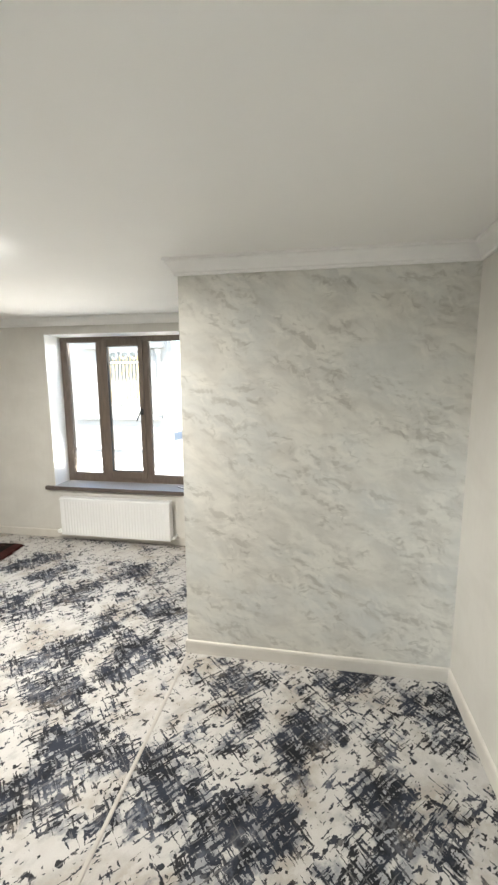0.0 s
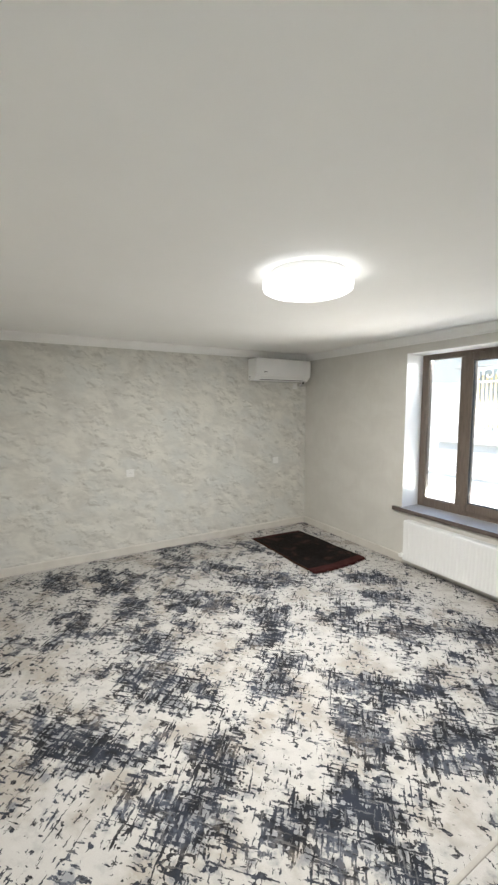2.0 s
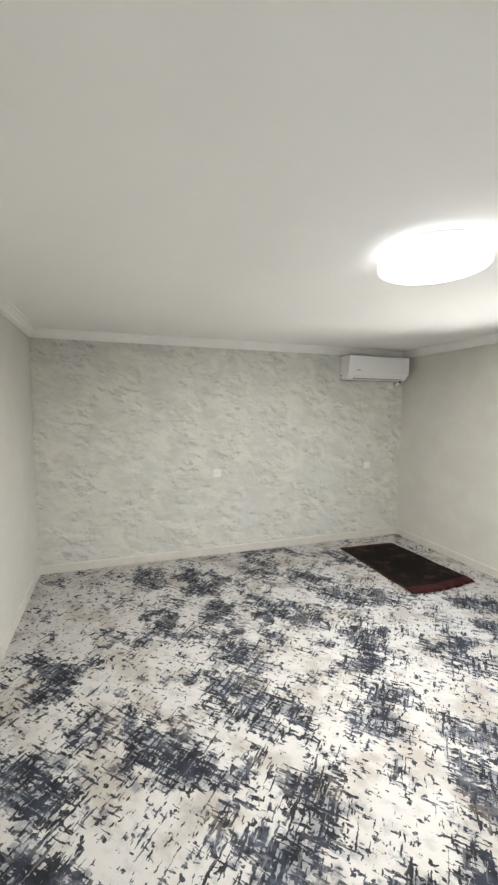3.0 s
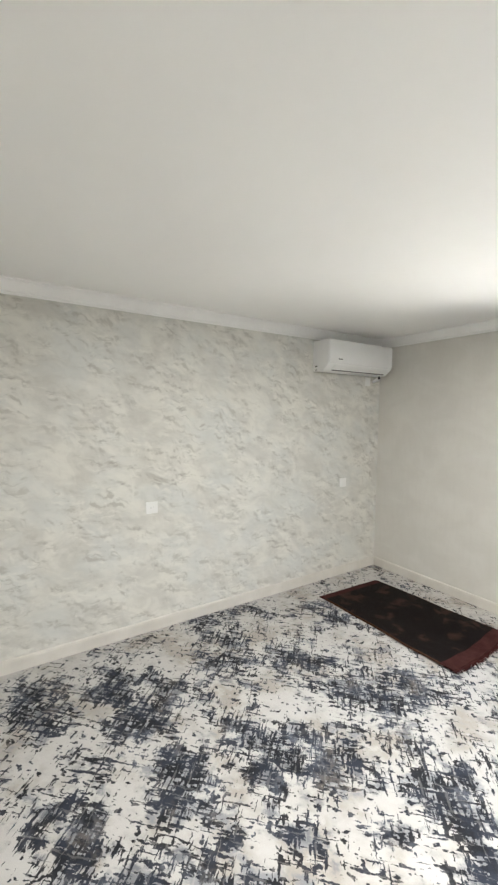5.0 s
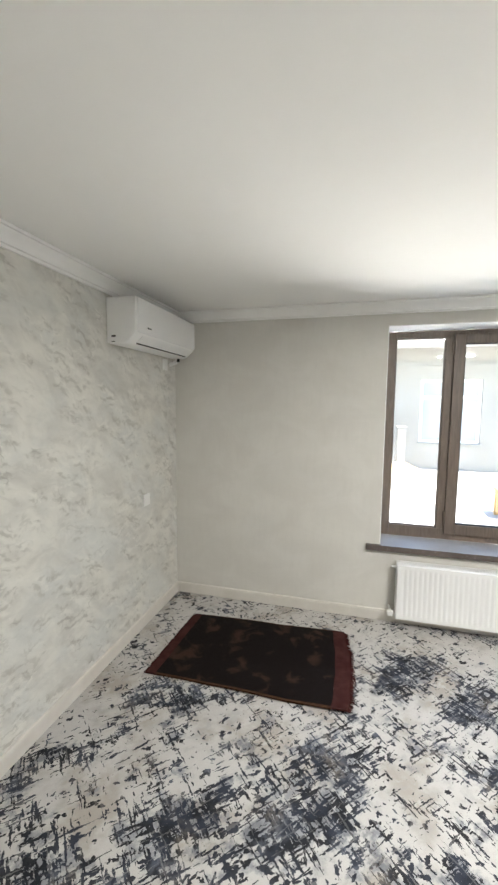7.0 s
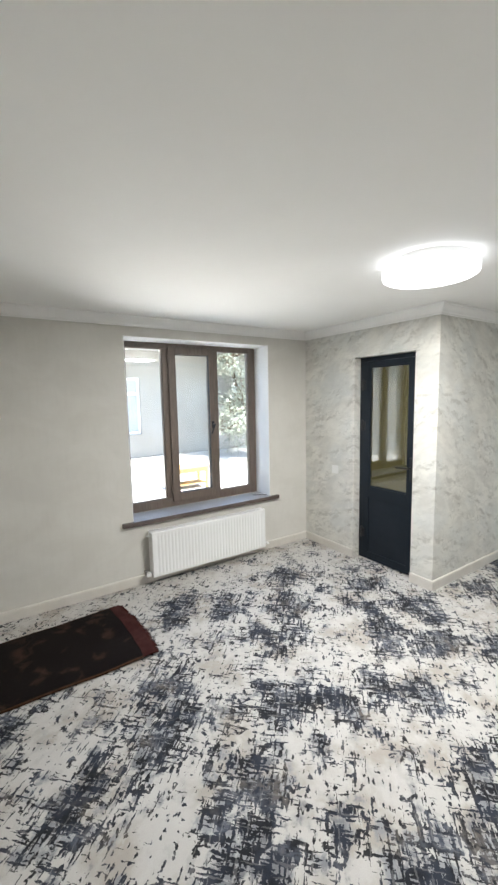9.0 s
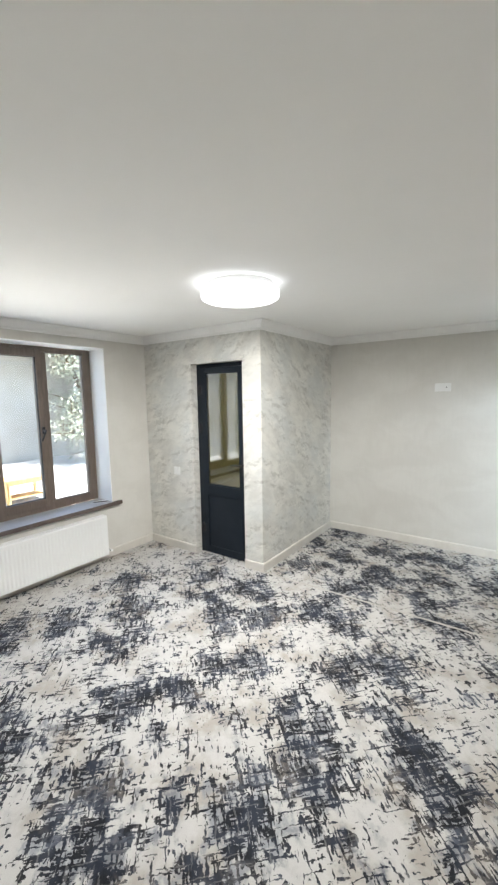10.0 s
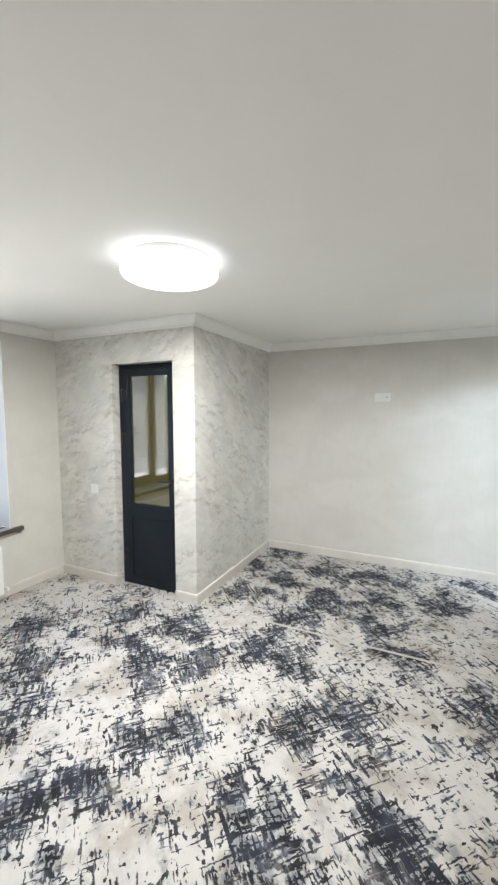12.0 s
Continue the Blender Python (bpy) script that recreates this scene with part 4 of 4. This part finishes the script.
def house_opposite():
    h = thing("house", (6.0, 10.3, GROUND), "single-storey grey rendered house with deep eaves across the yard", "house")
    y = 10.2
    wins = [(3.42, 5.15, 0.48, 2.44), (8.9, 10.3, 0.48, 2.2)]
    x = 0.4
    wall = bmesh.new()
    for x0, x1, z0, z1 in wins:
        add_box(wall, (x, y, GROUND), (x0, y + 0.35, 3.4))
        add_box(wall, (x0, y, GROUND), (x1, y + 0.35, z0))
        add_box(wall, (x0, y, z1), (x1, y + 0.35, 3.4))
        x = x1
    add_box(wall, (x, y, GROUND), (16.0, y + 0.35, 3.4))
    part("wall", wall, FACADE_GREY, h, "shaded grey rendered wall")
    part("band", box((0.4, y - 0.03, 2.86), (16.0, y - 0.001, 2.98), 0.004), FACADE_WHITE, h, "pale string course")
    roof = part("roof", prism([(8.55, 3.40), (8.55, 3.52), (14.0, 5.2), (14.0, 3.4)], "x", -0.2, 16.6), ROOF_METAL, h, "pale sheet roof with deep eaves")
    part("gutter", rod((-0.2, 8.50, 3.42), (16.6, 8.50, 3.42), 0.06), ROOF_METAL, roof, "", True)
    for x0, x1, z0, z1 in wins:
        m = (x0 + x1) / 2
        w = part("window", boxes(((x0, y + 0.06, z0), (x0 + 0.09, y + 0.14, z1)), ((x1 - 0.09, y + 0.06, z0), (x1, y + 0.14, z1)), ((x0 + 0.09, y + 0.06, z0), (x1 - 0.09, y + 0.14, z0 + 0.09)),
                                 ((x0 + 0.09, y + 0.06, z1 - 0.09), (x1 - 0.09, y + 0.14, z1)), ((m - 0.07, y + 0.06, z0 + 0.09), (m + 0.07, y + 0.14, z1 - 0.60)),
                                 ((x0 + 0.09, y + 0.06, z1 - 0.60), (x1 - 0.09, y + 0.14, z1 - 0.50)), bevel=0.006), WHITE_IRON, h, "white plastic window frame")
        for a, b, c, d in ((x0 + 0.09, m - 0.07, z0 + 0.09, z1 - 0.60), (m + 0.07, x1 - 0.09, z0 + 0.09, z1 - 0.60), (x0 + 0.09, x1 - 0.09, z1 - 0.50, z1 - 0.09)):
            part("pane", box((a, y + 0.09, c), (b, y + 0.10, d)), FAR_PANE, w, "dim glass pane")
        part("sill", box((x0 - 0.05, y - 0.06, z0 - 0.05), (x1 + 0.05, y + 0.06, z0), 0.006), FACADE_WHITE, w)


house_opposite()


def white_house():
    h = thing("house", (-3.0, 7.2, GROUND), "white rendered house with a gilded window grille", "house")
    y, wx0, wx1, wz0, wz1 = 7.0, -1.78, -0.55, 0.95, 2.72
    part("wall", boxes(((-9.0, y, GROUND), (wx0, y + 0.35, 3.3)), ((wx1, y, GROUND), (0.32, y + 0.35, 3.3)), ((wx0, y, GROUND), (wx1, y + 0.35, wz0)), ((wx0, y, wz1), (wx1, y + 0.35, 3.3))), FACADE_WHITE, h, "sunlit white rendered wall")
    part("base_course", box((-9.0, y - 0.05, GROUND), (0.36, y - 0.001, 0.02), 0.01), BASE_GREY, h, "grey stone base course")
    part("ledge", box((-2.6, y - 0.10, 0.66), (0.10, y - 0.001, 0.82), 0.02), BASE_GREY, h, "grey window ledge")
    for x in (-0.28, 0.06):
        col = lathe([(0.10, 0.82), (0.10, 0.90), (0.07, 0.94), (0.065, 2.5), (0.10, 2.56), (0.11, 2.68)], 20)
        bmesh.ops.transform(col, matrix=Matrix.Translation((x, y - 0.04, 0)), verts=col.verts)
        part("pilaster", col, FACADE_WHITE, h, "slim white half column", True)
    part("lintel", box((-2.2, y - 0.14, 2.70), (0.25, y - 0.001, 2.86), 0.02), FACADE_WHITE, h)
    part("roof", prism([(6.6, 3.3), (6.6, 3.42), (10.0, 4.6), (10.0, 3.3)], "x", -9.2, 0.5), ROOF_METAL, h, "pale sheet roof")
    win = part("window", boxes(((wx0, y + 0.18, wz0), (wx0 + 0.08, y + 0.25, wz1)), ((wx1 - 0.08, y + 0.18, wz0), (wx1, y + 0.25, wz1)), ((wx0 + 0.08, y + 0.18, wz0), (wx1 - 0.08, y + 0.25, wz0 + 0.08)), ((wx0 + 0.08, y + 0.18, wz1 - 0.08), (wx1 - 0.08, y + 0.25, wz1))), WHITE_IRON, h, "white window frame")
    part("pane", box((wx0 + 0.08, y + 0.21, wz0 + 0.08), (wx1 - 0.08, y + 0.22, wz1 - 0.08)), FAR_PANE, win, "dim glass pane")
    g = thing("window_grille", (-1.16, y, wz0), "gold and white wrought-iron grille over a window", "grille")
    for i in range(11):
        x = wx0 + 0.07 + i * (wx1 - wx0 - 0.14) / 10
        part("bar", box((x - 0.022, y + 0.03, wz0 + 0.18), (x + 0.022, y + 0.05, wz1 - 0.22), 0.004), GOLD, g, "flat gilded bar")
    for z in (wz0 + 0.02, wz1 - 0.06, wz1 - 0.42):
        part("rail", box((wx0, y + 0.005, z), (wx1, y + 0.029, z + 0.035)), WHITE_IRON, g)
    for cx in (wx0 + 0.31, wx1 - 0.31):
        for cz, up in ((wz1 - 0.22, 1), (wz0 + 0.22, -1)):
            for side in (-1, 1):
                bm = bmesh.new()
                last = None
                for k in range(22):
                    a = 0.30 * k
                    rr = 0.17 * math.exp(-0.17 * a)
                    p = Vector((cx + side * (0.15 - rr * math.cos(a)), y - 0.006, cz + up * rr * math.sin(a)))
                    if last is not None:
                        add_rod(bm, last, p, 0.016, None, 6)
                    last = p
                part("scroll", bm, WHITE_IRON, g, "white wrought scroll")


white_house()


def low_wall():
    w = thing("low_wall", (-2.5, 5.3, GROUND), "low grey yard wall with a pale coping", "wall")
    part("wall_body", box((-7.0, 5.22, GROUND), (0.75, 5.40, 0.06)), BASE_GREY, w)
    part("coping", box((-7.03, 5.19, 0.061), (0.78, 5.43, 0.115), 0.01), FACADE_WHITE, w, "pale coping")


low_wall()


def crate():
    c = thing("crate", (-0.72, 4.85, GROUND), "white slatted crate on the yard floor", "crate")
    x0, x1, y0, y1, z0 = -1.20, -0.28, 4.66, 5.02, GROUND
    part("bottom", box((x0, y0, z0 + 0.002), (x1, y1, z0 + 0.03), 0.004), WHITE_IRON, c)
    for yy in (y0, y1 - 0.025):
        for z in (0.032, 0.20):
            part("rail", box((x0, yy, z0 + z), (x1, yy + 0.025, z0 + z + 0.055), 0.004), WHITE_IRON, c)
        for i in range(7):
            x = x0 + i * (x1 - x0 - 0.05) / 6
            part("slat", box((x, yy + 0.003, z0 + 0.088), (x + 0.05, yy + 0.022, z0 + 0.199)), WHITE_IRON, c)
    for xx in (x0, x1 - 0.025):
        part("end", box((xx, y0 + 0.026, z0 + 0.031), (xx + 0.025, y1 - 0.026, z0 + 0.25), 0.004), WHITE_IRON, c)


crate()


def yard_table():
    t = thing("table", (4.4, 4.75, GROUND), "low yellow pine table standing in the yard", "table")
    x0, x1, y0, y1, top = 3.98, 4.82, 4.45, 5.05, 0.16
    for i in range(5):
        ya = y0 + i * (y1 - y0) / 5
        part("board", box((x0, ya, top - 0.03), (x1, ya + 0.112, top), 0.003), PINE, t)
    for ya in (y0 + 0.03, y1 - 0.05):
        part("apron", box((x0 + 0.04, ya, top - 0.12), (x1 - 0.04, ya + 0.02, top - 0.031)), PINE, t)
    part("side_panel", box((x0 + 0.04, y0 + 0.051, GROUND + 0.06), (x0 + 0.06, y1 - 0.051, top - 0.031)), PINE, t)
    for x in (x0 + 0.03, x1 - 0.09):
        for y in (y0 + 0.051, y1 - 0.111):
            part("leg", box((x, y, GROUND), (x + 0.06, y + 0.06, top - 0.031), 0.004), PINE, t)
    part("shelf", box((x0 + 0.061, y0 + 0.12, GROUND + 0.10), (x1 - 0.05, y1 - 0.12, GROUND + 0.125)), PINE, t)


yard_table()


def sand_heap():
    bm = bmesh.new()
    n, m = 28, 10
    rings = [[bm.verts.new((2.75 + 1.25 * j / m * math.cos(math.tau * i / n), 8.1 + 0.75 * j / m * math.sin(math.tau * i / n),
                            GROUND - 0.01 + 0.50 * (1 - j / m) ** 1.3 * (1 + 0.25 * noise.noise((3 * math.cos(math.tau * i / n), 3 * math.sin(math.tau * i / n), j * 0.4))) + (0.03 if j < m else 0) * random.random()))
              for i in range(n)] for j in range(1, m + 1)]
    tip = bm.verts.new((2.75, 8.1, GROUND + 0.48))
    for i in range(n):
        bm.faces.new((tip, rings[0][i], rings[0][(i + 1) % n]))
    for a, b in zip(rings, rings[1:]):
        for i in range(n):
            bm.faces.new((a[i], b[i], b[(i + 1) % n], a[(i + 1) % n]))
    bmesh.ops.recalc_face_normals(bm, faces=bm.faces)
    tagged(new("sand_heap", mesh("sand_heap", bm, SAND, True)), "heap of yellow building sand in the yard", "sand heap")


sand_heap()


def white_board():
    b = thing("leaning_board", (2.1, 8.7, GROUND), "white triangular board leaning in the yard", "board")
    bm = prism([(1.75, GROUND), (2.75, GROUND), (2.05, 1.25), (1.75, 1.55)], "y", 8.95, 9.0)
    part("board", bm, FACADE_WHITE, b)
    part("prop", rod((2.2, 9.4, GROUND), (2.1, 9.0, 0.8), 0.03), PINE, b)
    p = thing("gate_post", (2.78, 9.0, GROUND), "short white post with a cap in the yard", "post")
    part("shaft", box((2.68, 8.9, GROUND), (2.88, 9.1, 0.98), 0.01), FACADE_WHITE, p)
    part("cap", box((2.65, 8.87, 0.981), (2.91, 9.13, 1.05), 0.015), FACADE_WHITE, p)


white_board()


def tree():
    t = thing("tree", (9.1, 8.8, GROUND), "slender leafy tree with pale sunlit foliage in the yard", "tree")
    base = Vector((9.1, 8.8, GROUND))
    bm = bmesh.new()
    tips = []

    def limb(p, d, length, r, level):
        steps = 4
        for k in range(steps):
            q = p + d * (length / steps)
            add_rod(bm, p, q, r * (1 - 0.16 * k), r * (1 - 0.16 * (k + 1)), 7)
            p = q
            d = (d + Vector((random.uniform(-0.16, 0.16), random.uniform(-0.16, 0.16), random.uniform(-0.03, 0.10)))).normalized()
            if level < 3:
                for _ in range(2 if level < 2 else 1):
                    side = Vector((random.uniform(-1, 1), random.uniform(-1, 1), random.uniform(-0.55, 0.5))).normalized()
                    limb(p, (d * 0.35 + side).normalized(), length * random.uniform(0.45, 0.62), r * 0.5, level + 1)
            if level >= 2:
                tips.append((p.copy(), d.copy()))
        return p

    limb(base, Vector((-0.30, -0.04, 1)).normalized(), 3.6, 0.10, 0)
    part("trunk", bm, BARK, t, "brown trunk and limbs", True)
    verts, faces = [], []
    for p, d in tips:
        for _ in range(6):
            c = p + Vector((random.gauss(0, 0.13), random.gauss(0, 0.13), random.gauss(0, 0.12)))
            a = Vector((random.uniform(-1, 1), random.uniform(-1, 1), random.uniform(-0.9, 0.3))).normalized()
            b = a.cross(Vector((random.uniform(-1, 1), random.uniform(-1, 1), 1))).normalized()
            n = a.cross(b) * 0.012
            l, w = random.uniform(0.11, 0.19), random.uniform(0.020, 0.034)
            i = len(verts)
            verts += [tuple(c), tuple(c + a * l * 0.45 + b * w + n), tuple(c + a * l), tuple(c + a * l * 0.45 - b * w + n)]
            faces += [(i, i + 1, i + 2), (i, i + 2, i + 3)]
    me = bpy.data.meshes.new("crown")
    me.from_pydata(verts, [], faces)
    me.materials.append(LEAF)
    crown = new("crown", me)
    crown.parent = t
    crown.matrix_parent_inverse = t.matrix_world.inverted()
    tagged(crown, "many narrow grey-green leaves", kind="stuff")


tree()
